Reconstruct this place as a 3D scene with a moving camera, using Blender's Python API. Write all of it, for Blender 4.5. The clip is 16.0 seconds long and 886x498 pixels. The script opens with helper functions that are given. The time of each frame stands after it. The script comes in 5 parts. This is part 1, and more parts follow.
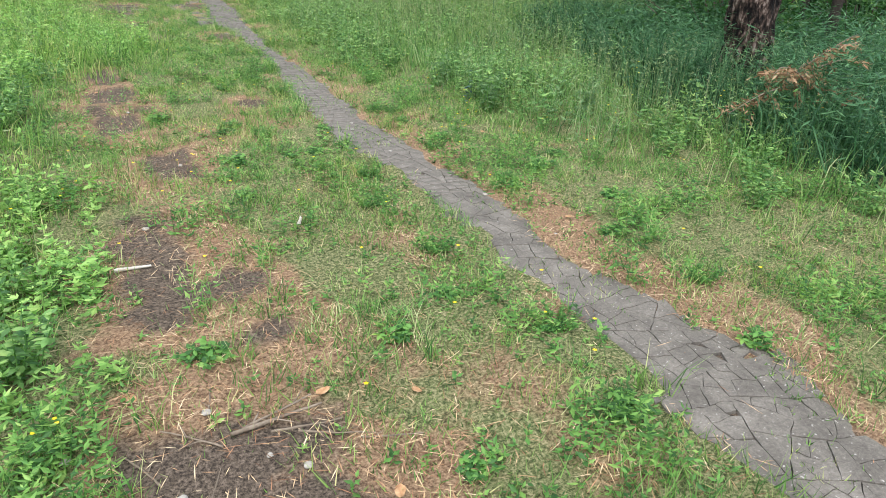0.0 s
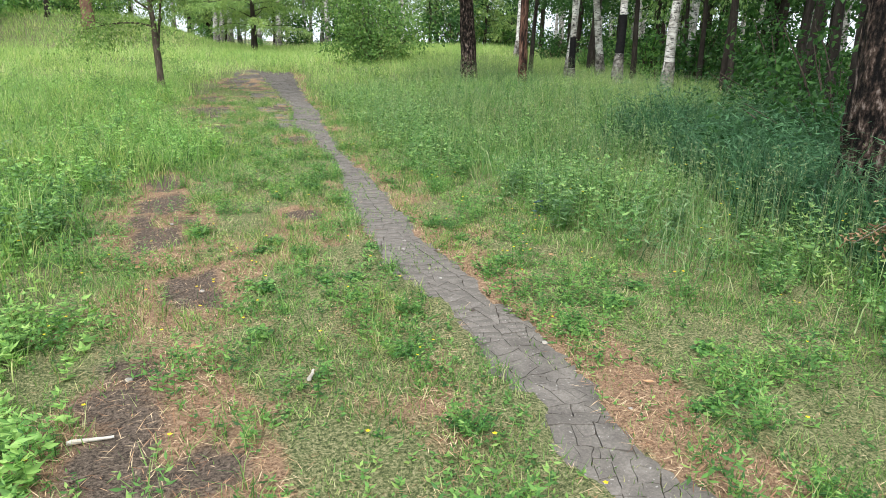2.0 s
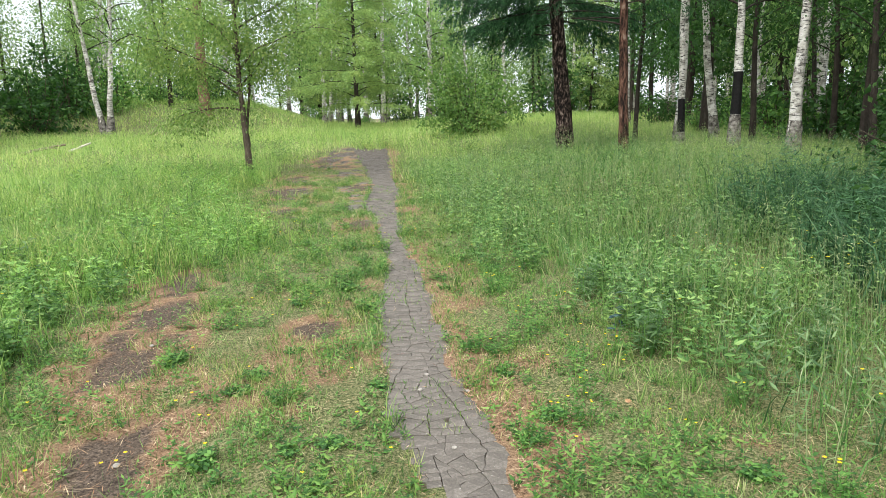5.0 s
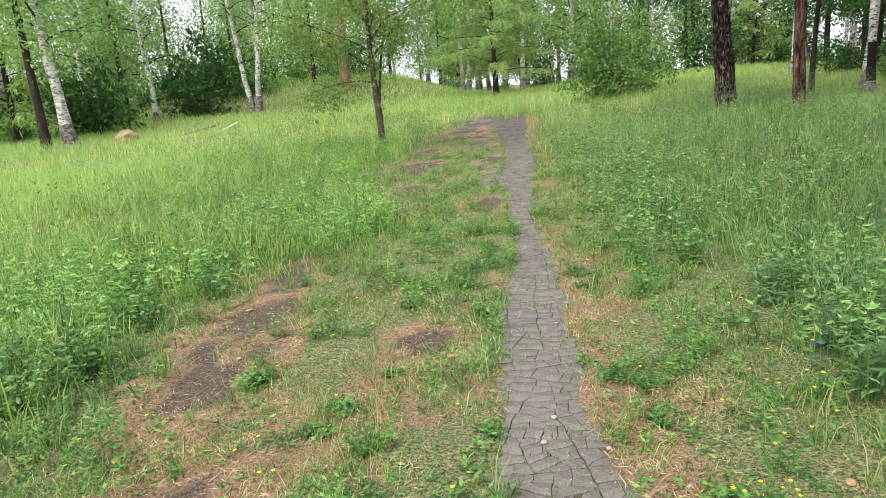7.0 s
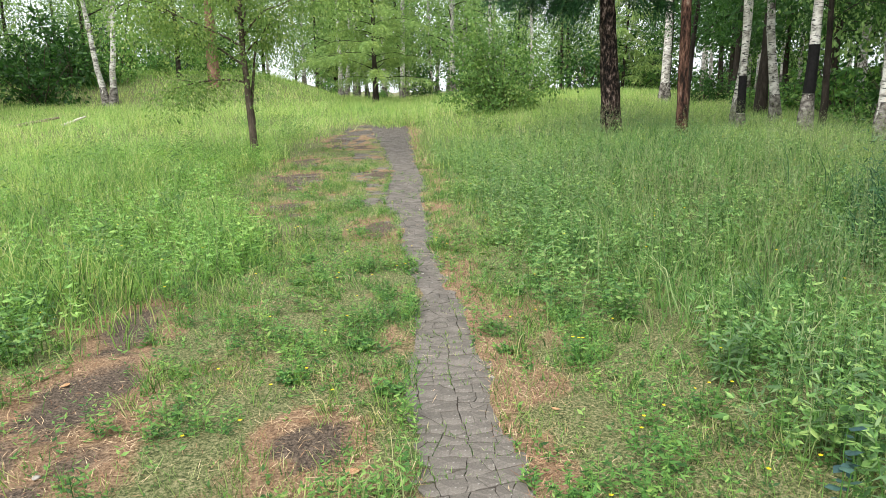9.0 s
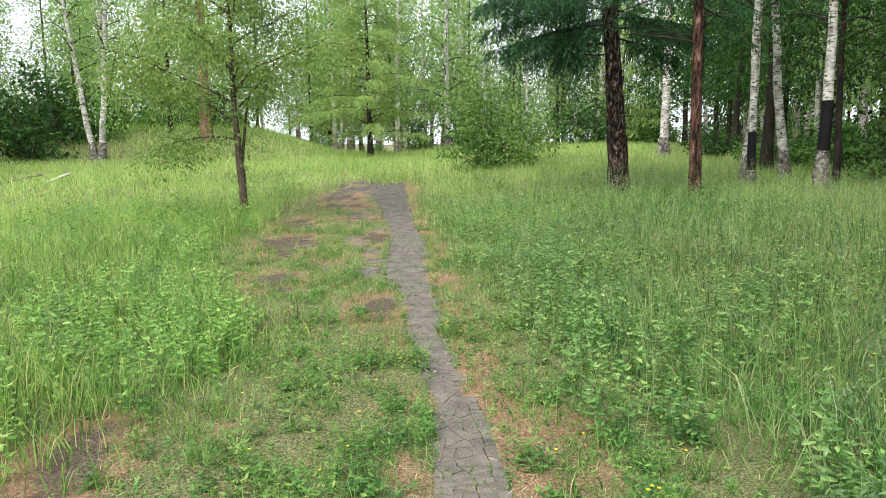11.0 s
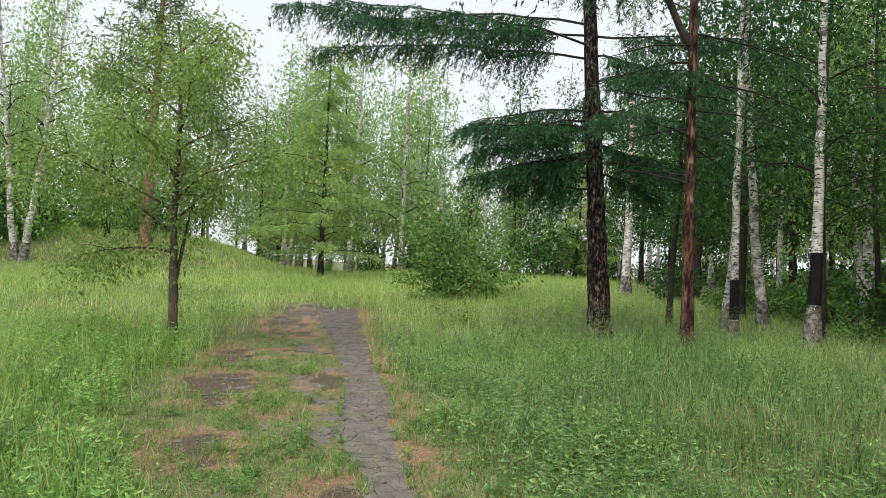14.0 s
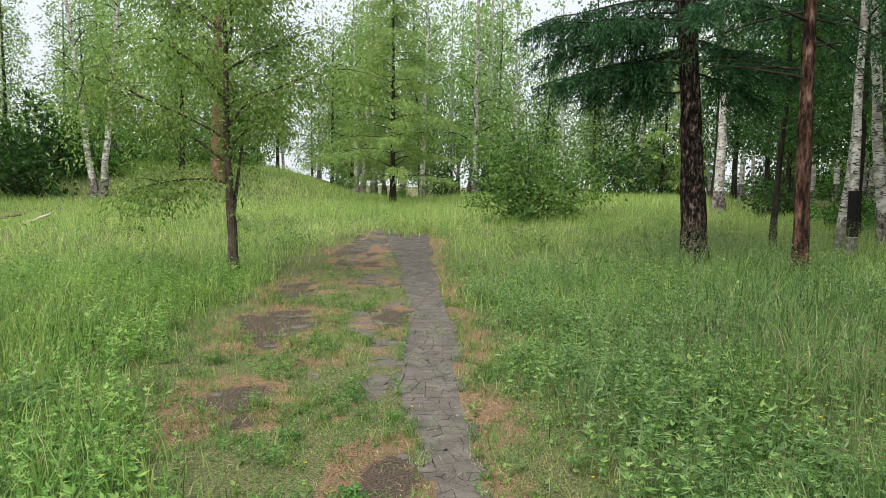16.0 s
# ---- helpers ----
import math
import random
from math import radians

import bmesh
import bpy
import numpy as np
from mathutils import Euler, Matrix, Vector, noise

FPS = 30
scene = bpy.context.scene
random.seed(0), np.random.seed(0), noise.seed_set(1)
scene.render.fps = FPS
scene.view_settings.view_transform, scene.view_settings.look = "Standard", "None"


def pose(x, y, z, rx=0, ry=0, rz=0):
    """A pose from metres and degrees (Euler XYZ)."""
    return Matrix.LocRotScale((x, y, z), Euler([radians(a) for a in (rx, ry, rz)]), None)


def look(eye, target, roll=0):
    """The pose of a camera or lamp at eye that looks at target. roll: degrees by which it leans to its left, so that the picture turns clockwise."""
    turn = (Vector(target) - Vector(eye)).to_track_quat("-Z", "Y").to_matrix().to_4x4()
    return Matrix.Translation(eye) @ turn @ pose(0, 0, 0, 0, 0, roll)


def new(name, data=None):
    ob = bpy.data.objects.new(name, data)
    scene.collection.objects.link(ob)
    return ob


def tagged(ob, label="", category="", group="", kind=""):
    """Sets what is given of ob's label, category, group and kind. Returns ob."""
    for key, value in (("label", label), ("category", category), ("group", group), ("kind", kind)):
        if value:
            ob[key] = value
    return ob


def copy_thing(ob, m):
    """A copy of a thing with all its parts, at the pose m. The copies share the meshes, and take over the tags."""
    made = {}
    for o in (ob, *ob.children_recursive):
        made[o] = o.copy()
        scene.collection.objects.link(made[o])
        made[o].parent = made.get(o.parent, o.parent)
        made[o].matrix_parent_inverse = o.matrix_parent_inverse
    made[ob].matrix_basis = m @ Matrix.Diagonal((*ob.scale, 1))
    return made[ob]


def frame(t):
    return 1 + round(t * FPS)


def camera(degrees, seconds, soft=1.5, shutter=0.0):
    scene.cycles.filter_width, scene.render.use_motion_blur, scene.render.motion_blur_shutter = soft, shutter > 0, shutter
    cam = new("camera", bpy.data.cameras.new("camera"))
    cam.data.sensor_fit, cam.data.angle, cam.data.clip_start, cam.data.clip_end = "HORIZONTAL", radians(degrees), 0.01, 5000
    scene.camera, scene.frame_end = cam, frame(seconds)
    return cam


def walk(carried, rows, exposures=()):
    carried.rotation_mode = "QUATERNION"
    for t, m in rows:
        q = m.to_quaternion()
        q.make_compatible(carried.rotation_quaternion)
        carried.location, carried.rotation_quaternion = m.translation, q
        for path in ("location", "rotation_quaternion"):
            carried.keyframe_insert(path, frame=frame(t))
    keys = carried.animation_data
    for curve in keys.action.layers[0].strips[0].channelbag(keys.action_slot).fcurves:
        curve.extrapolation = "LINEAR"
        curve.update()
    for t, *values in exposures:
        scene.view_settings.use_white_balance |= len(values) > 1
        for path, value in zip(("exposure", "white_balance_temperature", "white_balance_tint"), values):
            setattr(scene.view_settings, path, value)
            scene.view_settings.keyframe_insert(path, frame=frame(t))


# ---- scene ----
cam = camera(66.0, 16.0, 0.8)

PATH = [
    (0, (-1.618, 1.785, 1.442), (-0.909, 3.463, 0.618), 2.3),
    (0.5, (-1.548, 1.954, 1.426), (-0.954, 3.694, 0.639), 2.6),
    (1, (-1.486, 2.122, 1.412), (-0.955, 3.884, 0.628), 2.7),
    (1.5, (-1.306, 2.298, 1.427), (-0.812, 4.094, 0.699), 2.1),
    (2, (-1.156, 2.451, 1.468), (-0.663, 4.299, 0.884), 1.4),
    (2.5, (-1.025, 2.718, 1.449), (-0.541, 4.596, 0.964), 0.9),
    (3, (-0.848, 2.877, 1.437), (-0.453, 4.781, 0.97), -0.0),
    (3.5, (-0.642, 3.027, 1.472), (-0.328, 4.945, 1.003), -0.2),
    (3.7, (-0.599, 3.105, 1.463), (-0.295, 5.026, 0.995), -0.1),
    (5.8, (-0.315, 4.047, 1.45), (-0.287, 6.015, 1.095), -3.1),
    (6, (-0.314, 4.128, 1.449), (-0.332, 6.094, 1.081), -3.5),
    (6.5, (-0.236, 4.396, 1.435), (-0.386, 6.345, 1.012), -4.6),
    (7, (-0.238, 4.611, 1.427), (-0.482, 6.541, 0.965), -4.6),
    (7.5, (-0.363, 4.884, 1.434), (-0.634, 6.804, 0.946), -3.3),
    (8, (-0.388, 5.14, 1.416), (-0.605, 7.07, 0.942), -2.4),
    (8.5, (-0.385, 5.395, 1.46), (-0.44, 7.339, 0.993), -1.6),
    (9, (-0.457, 5.603, 1.476), (-0.328, 7.545, 1.015), -0.8),
    (9.2, (-0.462, 5.695, 1.476), (-0.278, 7.632, 1.014), -0.9),
    (11.3, (-0.608, 6.605, 1.599), (-0.472, 8.579, 1.308), -0.7),
    (11.5, (-0.67, 6.698, 1.611), (-0.553, 8.675, 1.333), -0.7),
    (12, (-0.853, 6.966, 1.615), (-0.688, 8.942, 1.354), -0.6),
    (12.5, (-0.923, 7.212, 1.644), (-0.701, 9.184, 1.395), -0.5),
    (13, (-0.83, 7.537, 1.648), (-0.554, 9.51, 1.477), 0.0),
    (13.5, (-0.743, 7.823, 1.677), (-0.415, 9.796, 1.634), 1.5),
    (14, (-0.779, 8.096, 1.696), (-0.465, 10.07, 1.736), 2.9),
    (14.5, (-0.69, 8.294, 1.672), (-0.408, 10.274, 1.704), 2.6),
    (15, (-0.534, 8.567, 1.687), (-0.261, 10.549, 1.671), 2.0),
    (15.5, (-0.552, 8.876, 1.663), (-0.34, 10.862, 1.564), 1.3),
    (16, (-0.537, 9.13, 1.689), (-0.443, 11.119, 1.496), 0.8),
]
walk(cam, [(t, look(eye, target, roll)) for t, eye, target, roll in PATH],
     [(0, 0.42, 6050, 10), (3.5, 0.40, 6300, 10), (9.2, 0.43, 6450, 10), (12.5, 0.40, 6500, 10), (13.5, 0.20, 6500, 10), (14.2, -0.12, 6550, 10), (14.6, -0.18, 6550, 10), (16, -0.05, 6550, 10)])

# ---- world, sun, exposure ----
world = bpy.data.worlds.new("world")
scene.world = world
world.use_nodes = True
wn = world.node_tree.nodes
sky = wn.new("ShaderNodeTexSky")
sky.sky_type, sky.sun_disc = "NISHITA", False
sky.sun_elevation, sky.sun_rotation = radians(52), radians(215)
sky.altitude, sky.air_density, sky.dust_density, sky.ozone_density = 100, 1.0, 6.0, 1.0
cloud = wn.new("ShaderNodeMix")
cloud.data_type, cloud.inputs[0].default_value, cloud.inputs[7].default_value = "RGBA", 0.8, (8.6, 9.1, 9.6, 1)
world.node_tree.links.new(sky.outputs[0], cloud.inputs[6])
world.node_tree.links.new(cloud.outputs[2], wn["Background"].inputs[0])
wn["Background"].inputs[1].default_value = 0.13
sun = new("sun", bpy.data.lights.new("sun", "SUN"))
sun.data.energy, sun.data.angle, sun.data.color = 3.6, radians(60), (1.0, 0.96, 0.9)
SUN_AZ, SUN_EL = radians(215), radians(52)
sun.matrix_world = look((0, 0, 30), Vector((0, 0, 30)) - Vector((math.sin(SUN_AZ) * math.cos(SUN_EL), math.cos(SUN_AZ) * math.cos(SUN_EL), math.sin(SUN_EL))))

rng = np.random.default_rng(7)


# ---- materials ----
def shader(name):
    m = bpy.data.materials.new(name)
    m.use_nodes = True
    t = m.node_tree
    return m, t.nodes, t.links, t.nodes["Principled BSDF"]


def ramp(nodes, stops):
    r = nodes.new("ShaderNodeValToRGB")
    e = r.color_ramp.elements
    while len(e) < len(stops):
        e.new(0.5)
    for el, (p, c) in zip(e, stops):
        el.position, el.color = p, (*c, 1)
    return r


def noise_tex(nodes, links, scale, detail=4, coord="Object", stretch=(1, 1, 1), rough=0.55):
    tc, mp, n = nodes.new("ShaderNodeTexCoord"), nodes.new("ShaderNodeMapping"), nodes.new("ShaderNodeTexNoise")
    mp.inputs["Scale"].default_value = stretch
    links.new(tc.outputs[coord], mp.inputs[0])
    links.new(mp.outputs[0], n.inputs[0])
    n.inputs["Scale"].default_value, n.inputs["Detail"].default_value, n.inputs["Roughness"].default_value = scale, detail, rough
    return n


def mix(nodes, links, fac, a, b, blend="MIX"):
    m = nodes.new("ShaderNodeMix")
    m.data_type, m.blend_type = "RGBA", blend
    for sock, v in ((m.inputs[0], fac), (m.inputs[6], a), (m.inputs[7], b)):
        if hasattr(v, "is_output"):
            links.new(v, sock)
        elif isinstance(v, tuple):
            sock.default_value = (*v, 1)
        else:
            sock.default_value = v
    return m.outputs[2]


def foliage(name, stops, patch=0.35, patch_scale=0.5, thin=0.4, rough=0.5, clump=5.0, even=1.0, yellowing=0.45):
    """Leaves and blades: each one its own tone, drifting over the ground in patches, light passing through."""
    m, n, l, b = shader(name)
    g = n.new("ShaderNodeNewGeometry")
    r = ramp(n, stops)
    tex = noise_tex(n, l, patch_scale, 3, "Object")
    small = noise_tex(n, l, clump, 2, "Object")
    total = g.outputs["Random Per Island"]
    for source, gain in ((tex, patch * 2), (small, 1.5)):
        add = n.new("ShaderNodeMath")
        add.operation = "MULTIPLY_ADD"
        l.new(source.outputs[0], add.inputs[0])
        add.inputs[1].default_value, add.inputs[2].default_value = gain, -gain / 2
        plus = n.new("ShaderNodeMath")
        plus.operation = "ADD"
        l.new(total, plus.inputs[0])
        l.new(add.outputs[0], plus.inputs[1])
        total = plus.outputs[0]
    level = n.new("ShaderNodeMath")
    level.operation = "MULTIPLY_ADD"
    l.new(total, level.inputs[0])
    level.inputs[1].default_value, level.inputs[2].default_value = even, 0.5 - even / 2
    l.new(level.outputs[0], r.inputs[0])
    drift = noise_tex(n, l, 1.1, 4, "Object", (1, 1, 1), 0.7)
    share = n.new("ShaderNodeMapRange")
    share.inputs[1].default_value, share.inputs[2].default_value, share.inputs[4].default_value = 0.38, 0.66, yellowing
    l.new(drift.outputs[0], share.inputs[0])
    tint = mix(n, l, share.outputs[0], r.outputs[0], mix(n, l, 1.0, r.outputs[0], (1.5, 1.08, 0.85), "MULTIPLY"))
    l.new(tint, b.inputs["Base Color"])
    b.inputs["Roughness"].default_value = rough
    b.inputs["Specular IOR Level"].default_value = 0.3
    tr, ms = n.new("ShaderNodeBsdfTranslucent"), n.new("ShaderNodeMixShader")
    warm = mix(n, l, 1.0, tint, (1.12, 1.2, 0.82), "MULTIPLY")
    l.new(warm, tr.inputs[0])
    ms.inputs[0].default_value = thin
    l.new(b.outputs[0], ms.inputs[1])
    l.new(tr.outputs[0], ms.inputs[2])
    l.new(ms.outputs[0], n["Material Output"].inputs[0])
    return m


def bark(name, stops, scale, stretch, bump=0.6, rough=0.85, fine=40):
    m, n, l, b = shader(name)
    a = noise_tex(n, l, scale, 6, "Object", stretch, 0.65)
    f = noise_tex(n, l, fine, 3, "Object", stretch)
    r = ramp(n, stops)
    s = n.new("ShaderNodeMath")
    s.operation = "MULTIPLY_ADD"
    l.new(f.outputs[0], s.inputs[0])
    s.inputs[1].default_value = 0.3
    l.new(a.outputs[0], s.inputs[2])
    t = n.new("ShaderNodeMath")
    t.operation = "SUBTRACT"
    l.new(s.outputs[0], t.inputs[0])
    t.inputs[1].default_value = 0.15
    l.new(t.outputs[0], r.inputs[0])
    l.new(r.outputs[0], b.inputs["Base Color"])
    bp = n.new("ShaderNodeBump")
    bp.inputs["Strength"].default_value, bp.inputs["Distance"].default_value = bump, 0.06
    l.new(t.outputs[0], bp.inputs["Height"])
    l.new(bp.outputs[0], b.inputs["Normal"])
    b.inputs["Roughness"].default_value, b.inputs["Specular IOR Level"].default_value = rough, 0.15
    return m


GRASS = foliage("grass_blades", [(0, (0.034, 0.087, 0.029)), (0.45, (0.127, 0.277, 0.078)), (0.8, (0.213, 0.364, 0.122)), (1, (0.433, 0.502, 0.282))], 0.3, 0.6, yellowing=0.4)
# GRASS again, yellower, with sunlight on the left put into its colour
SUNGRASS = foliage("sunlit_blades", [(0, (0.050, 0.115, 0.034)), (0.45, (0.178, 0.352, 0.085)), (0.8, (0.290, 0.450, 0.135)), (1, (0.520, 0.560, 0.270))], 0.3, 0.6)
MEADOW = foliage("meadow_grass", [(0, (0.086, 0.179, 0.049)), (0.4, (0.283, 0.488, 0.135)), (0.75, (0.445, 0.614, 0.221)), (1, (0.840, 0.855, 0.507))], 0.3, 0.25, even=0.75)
SHORT = foliage("short_grass", [(0, (0.042, 0.113, 0.028)), (0.5, (0.156, 0.324, 0.078)), (0.8, (0.251, 0.386, 0.117)), (1, (0.494, 0.515, 0.290))], 0.3, 1.2, yellowing=0.5)
BLUE = foliage("bluegreen_blades", [(0, (0.012, 0.042, 0.018)), (0.5, (0.048, 0.135, 0.056)), (1, (0.135, 0.270, 0.125))], 0.2, 0.8, 0.3, even=0.85, yellowing=0.1)
HERB = foliage("herb_leaves", [(0, (0.032, 0.094, 0.026)), (0.5, (0.112, 0.270, 0.062)), (0.85, (0.180, 0.360, 0.085)), (1, (0.270, 0.430, 0.120))], 0.25, 0.9, 0.35, 0.5, yellowing=0.35)
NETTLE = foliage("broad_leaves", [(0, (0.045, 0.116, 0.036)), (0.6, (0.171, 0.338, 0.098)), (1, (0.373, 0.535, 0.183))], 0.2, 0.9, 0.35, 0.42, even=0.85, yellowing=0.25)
# lighter twin of NETTLE: the open side's light is put into the colour
LITHERB = foliage("lit_herb_leaves", [(0, (0.076, 0.169, 0.041)), (0.55, (0.227, 0.439, 0.108)), (1, (0.433, 0.635, 0.198))], 0.25, 0.7, 0.42, 0.5, even=0.85, yellowing=0.25)
WORM = foliage("wormwood_leaves", [(0, (0.062, 0.135, 0.050)), (0.6, (0.138, 0.243, 0.100)), (1, (0.250, 0.365, 0.170))], 0.2, 0.8, 0.3, yellowing=0.2)
DARKLEAF = foliage("dark_leaves", [(0, (0.024, 0.061, 0.061)), (1, (0.072, 0.143, 0.112))], 0.1, 1, 0.15, 0.4, yellowing=0.0)
SEED = foliage("seed_heads", [(0, (0.15, 0.21, 0.09)), (0.6, (0.24, 0.31, 0.14)), (1, (0.36, 0.40, 0.23))], 0.2, 0.5, 0.3, yellowing=0.1)
# pale, evened tones: distance haze is put into these two leaf colours
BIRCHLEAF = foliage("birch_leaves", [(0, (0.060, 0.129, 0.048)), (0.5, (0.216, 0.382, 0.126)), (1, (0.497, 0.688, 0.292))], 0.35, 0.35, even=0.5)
WOODLEAF = foliage("wood_leaves", [(0, (0.042, 0.093, 0.032)), (0.5, (0.155, 0.279, 0.090)), (1, (0.357, 0.499, 0.207))], 0.4, 0.35, even=0.5)
TREELEAF = foliage("young_tree_leaves", [(0, (0.057, 0.119, 0.033)), (0.6, (0.207, 0.348, 0.099)), (1, (0.480, 0.571, 0.228))], 0.3, 0.6, even=0.55)
# dark tone: the wood's canopy shade is put into this leaf colour
SHADELEAF = foliage("shade_leaves", [(0, (0.013, 0.042, 0.011)), (0.6, (0.046, 0.128, 0.030)), (1, (0.110, 0.225, 0.058))], 0.3, 0.6, even=0.7, yellowing=0.15)
SHRUBLEAF = foliage("meadow_shrub_leaves", [(0, (0.035, 0.084, 0.024)), (0.6, (0.132, 0.265, 0.068)), (1, (0.351, 0.486, 0.162))], 0.3, 0.6, even=0.55)
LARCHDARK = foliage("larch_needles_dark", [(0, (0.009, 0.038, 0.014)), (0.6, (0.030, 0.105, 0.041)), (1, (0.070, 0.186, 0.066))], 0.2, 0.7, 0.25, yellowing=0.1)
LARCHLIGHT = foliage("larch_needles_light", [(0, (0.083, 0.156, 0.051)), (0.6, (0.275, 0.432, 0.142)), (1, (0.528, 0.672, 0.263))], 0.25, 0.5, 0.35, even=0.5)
PINELEAF = foliage("pine_needles", [(0, (0.042, 0.091, 0.042)), (0.6, (0.084, 0.154, 0.063)), (1, (0.154, 0.224, 0.098))], 0.25, 0.5, 0.2)
DRY = foliage("dry_needles", [(0, (0.16, 0.09, 0.05)), (0.6, (0.30, 0.18, 0.10)), (1, (0.42, 0.29, 0.18))], 0.2, 2, 0.2, 0.8, yellowing=0.0)
LITTER = foliage("fallen_needles", [(0, (0.147, 0.074, 0.040)), (0.4, (0.371, 0.196, 0.108)), (0.7, (0.517, 0.352, 0.198)), (1, (0.674, 0.528, 0.341))], 0.25, 2.5, 0.05, 0.85, yellowing=0.0)
YELLOW = foliage("yellow_petals", [(0, (0.70, 0.50, 0.01)), (1, (0.85, 0.68, 0.03))], 0.1, 3, 0.3, yellowing=0.0)
LARCHBARK = bark("larch_bark", [(0.42, (0.004, 0.003, 0.003)), (0.50, (0.022, 0.016, 0.013)), (0.57, (0.070, 0.046, 0.036)), (0.66, (0.24, 0.19, 0.165))], 17, (1, 1, 0.42), 1.0)
REDBARK = bark("red_bark", [(0.40, (0.010, 0.007, 0.006)), (0.5, (0.058, 0.030, 0.021)), (0.6, (0.150, 0.080, 0.056)), (0.72, (0.29, 0.22, 0.175))], 14, (1, 1, 0.25), 1.0)
PINEBARK = bark("pine_bark", [(0.3, (0.10, 0.06, 0.045)), (0.6, (0.25, 0.145, 0.10)), (0.8, (0.34, 0.23, 0.17))], 5, (1, 1, 0.4), 0.5)
GREYBARK = bark("grey_bark", [(0.3, (0.035, 0.028, 0.022)), (0.55, (0.11, 0.085, 0.065)), (0.8, (0.22, 0.19, 0.15))], 10, (1, 1, 0.3), 0.7)
DARKBARK = bark("dark_bark", [(0.3, (0.014, 0.012, 0.010)), (0.55, (0.042, 0.034, 0.028)), (0.8, (0.10, 0.085, 0.07))], 8, (1, 1, 0.3), 0.7)
TAR = bark("tarred_band", [(0.3, (0.006, 0.006, 0.007)), (0.8, (0.018, 0.017, 0.017))], 12, (1, 1, 1), 0.4, 0.7)
STICK = bark("dead_wood", [(0.3, (0.10, 0.075, 0.055)), (0.6, (0.26, 0.21, 0.16)), (0.8, (0.42, 0.37, 0.31))], 14, (1, 1, 0.3), 0.5)
WHITEWOOD = bark("bleached_wood", [(0.3, (0.40, 0.36, 0.30)), (0.7, (0.66, 0.62, 0.55))], 20, (1, 1, 0.4), 0.3)
FOOTBARK = bark("birch_foot_bark", [(0.38, (0.03, 0.026, 0.023)), (0.5, (0.16, 0.145, 0.13)), (0.65, (0.36, 0.34, 0.31)), (0.8, (0.5, 0.48, 0.45))], 7, (1, 1, 1.3), 0.8)
STRAW = bark("straw_rock", [(0.3, (0.22, 0.16, 0.09)), (0.6, (0.42, 0.34, 0.20)), (0.8, (0.55, 0.47, 0.32))], 5, (1, 1, 1), 0.7)
PEBBLE = bark("pale_pebble", [(0.3, (0.26, 0.24, 0.21)), (0.7, (0.48, 0.45, 0.40))], 20, (1, 1, 1), 0.3)
LEAFDRY = bark("dead_leaf", [(0.3, (0.30, 0.15, 0.07)), (0.7, (0.55, 0.36, 0.20))], 20, (1, 1, 1), 0.3)


def birch_bark():
    m, n, l, b = shader("birch_bark")
    base = noise_tex(n, l, 5, 4, "Object", (1, 1, 1.5))
    rb = ramp(n, [(0.4, (0.30, 0.28, 0.25)), (0.5, (0.56, 0.54, 0.50)), (0.62, (0.70, 0.68, 0.65))])
    l.new(base.outputs[0], rb.inputs[0])
    dash = noise_tex(n, l, 6, 3, "Object", (1.3, 1.3, 6.5), 0.5)
    rd = ramp(n, [(0.565, (0, 0, 0)), (0.61, (1, 1, 1))])
    l.new(dash.outputs[0], rd.inputs[0])
    blot = noise_tex(n, l, 3.2, 5, "Object", (1, 1, 0.8), 0.7)
    ro = ramp(n, [(0.57, (0, 0, 0)), (0.64, (1, 1, 1))])
    l.new(blot.outputs[0], ro.inputs[0])
    c = mix(n, l, rd.outputs[0], rb.outputs[0], (0.035, 0.03, 0.027))
    c = mix(n, l, ro.outputs[0], c, (0.06, 0.05, 0.045))
    l.new(c, b.inputs["Base Color"])
    b.inputs["Roughness"].default_value = 0.6
    bp = n.new("ShaderNodeBump")
    bp.inputs["Strength"].default_value, bp.inputs["Distance"].default_value = 0.4, 0.01
    l.new(dash.outputs[0], bp.inputs["Height"])
    l.new(bp.outputs[0], b.inputs["Normal"])
    return m


BIRCHBARK = birch_bark()


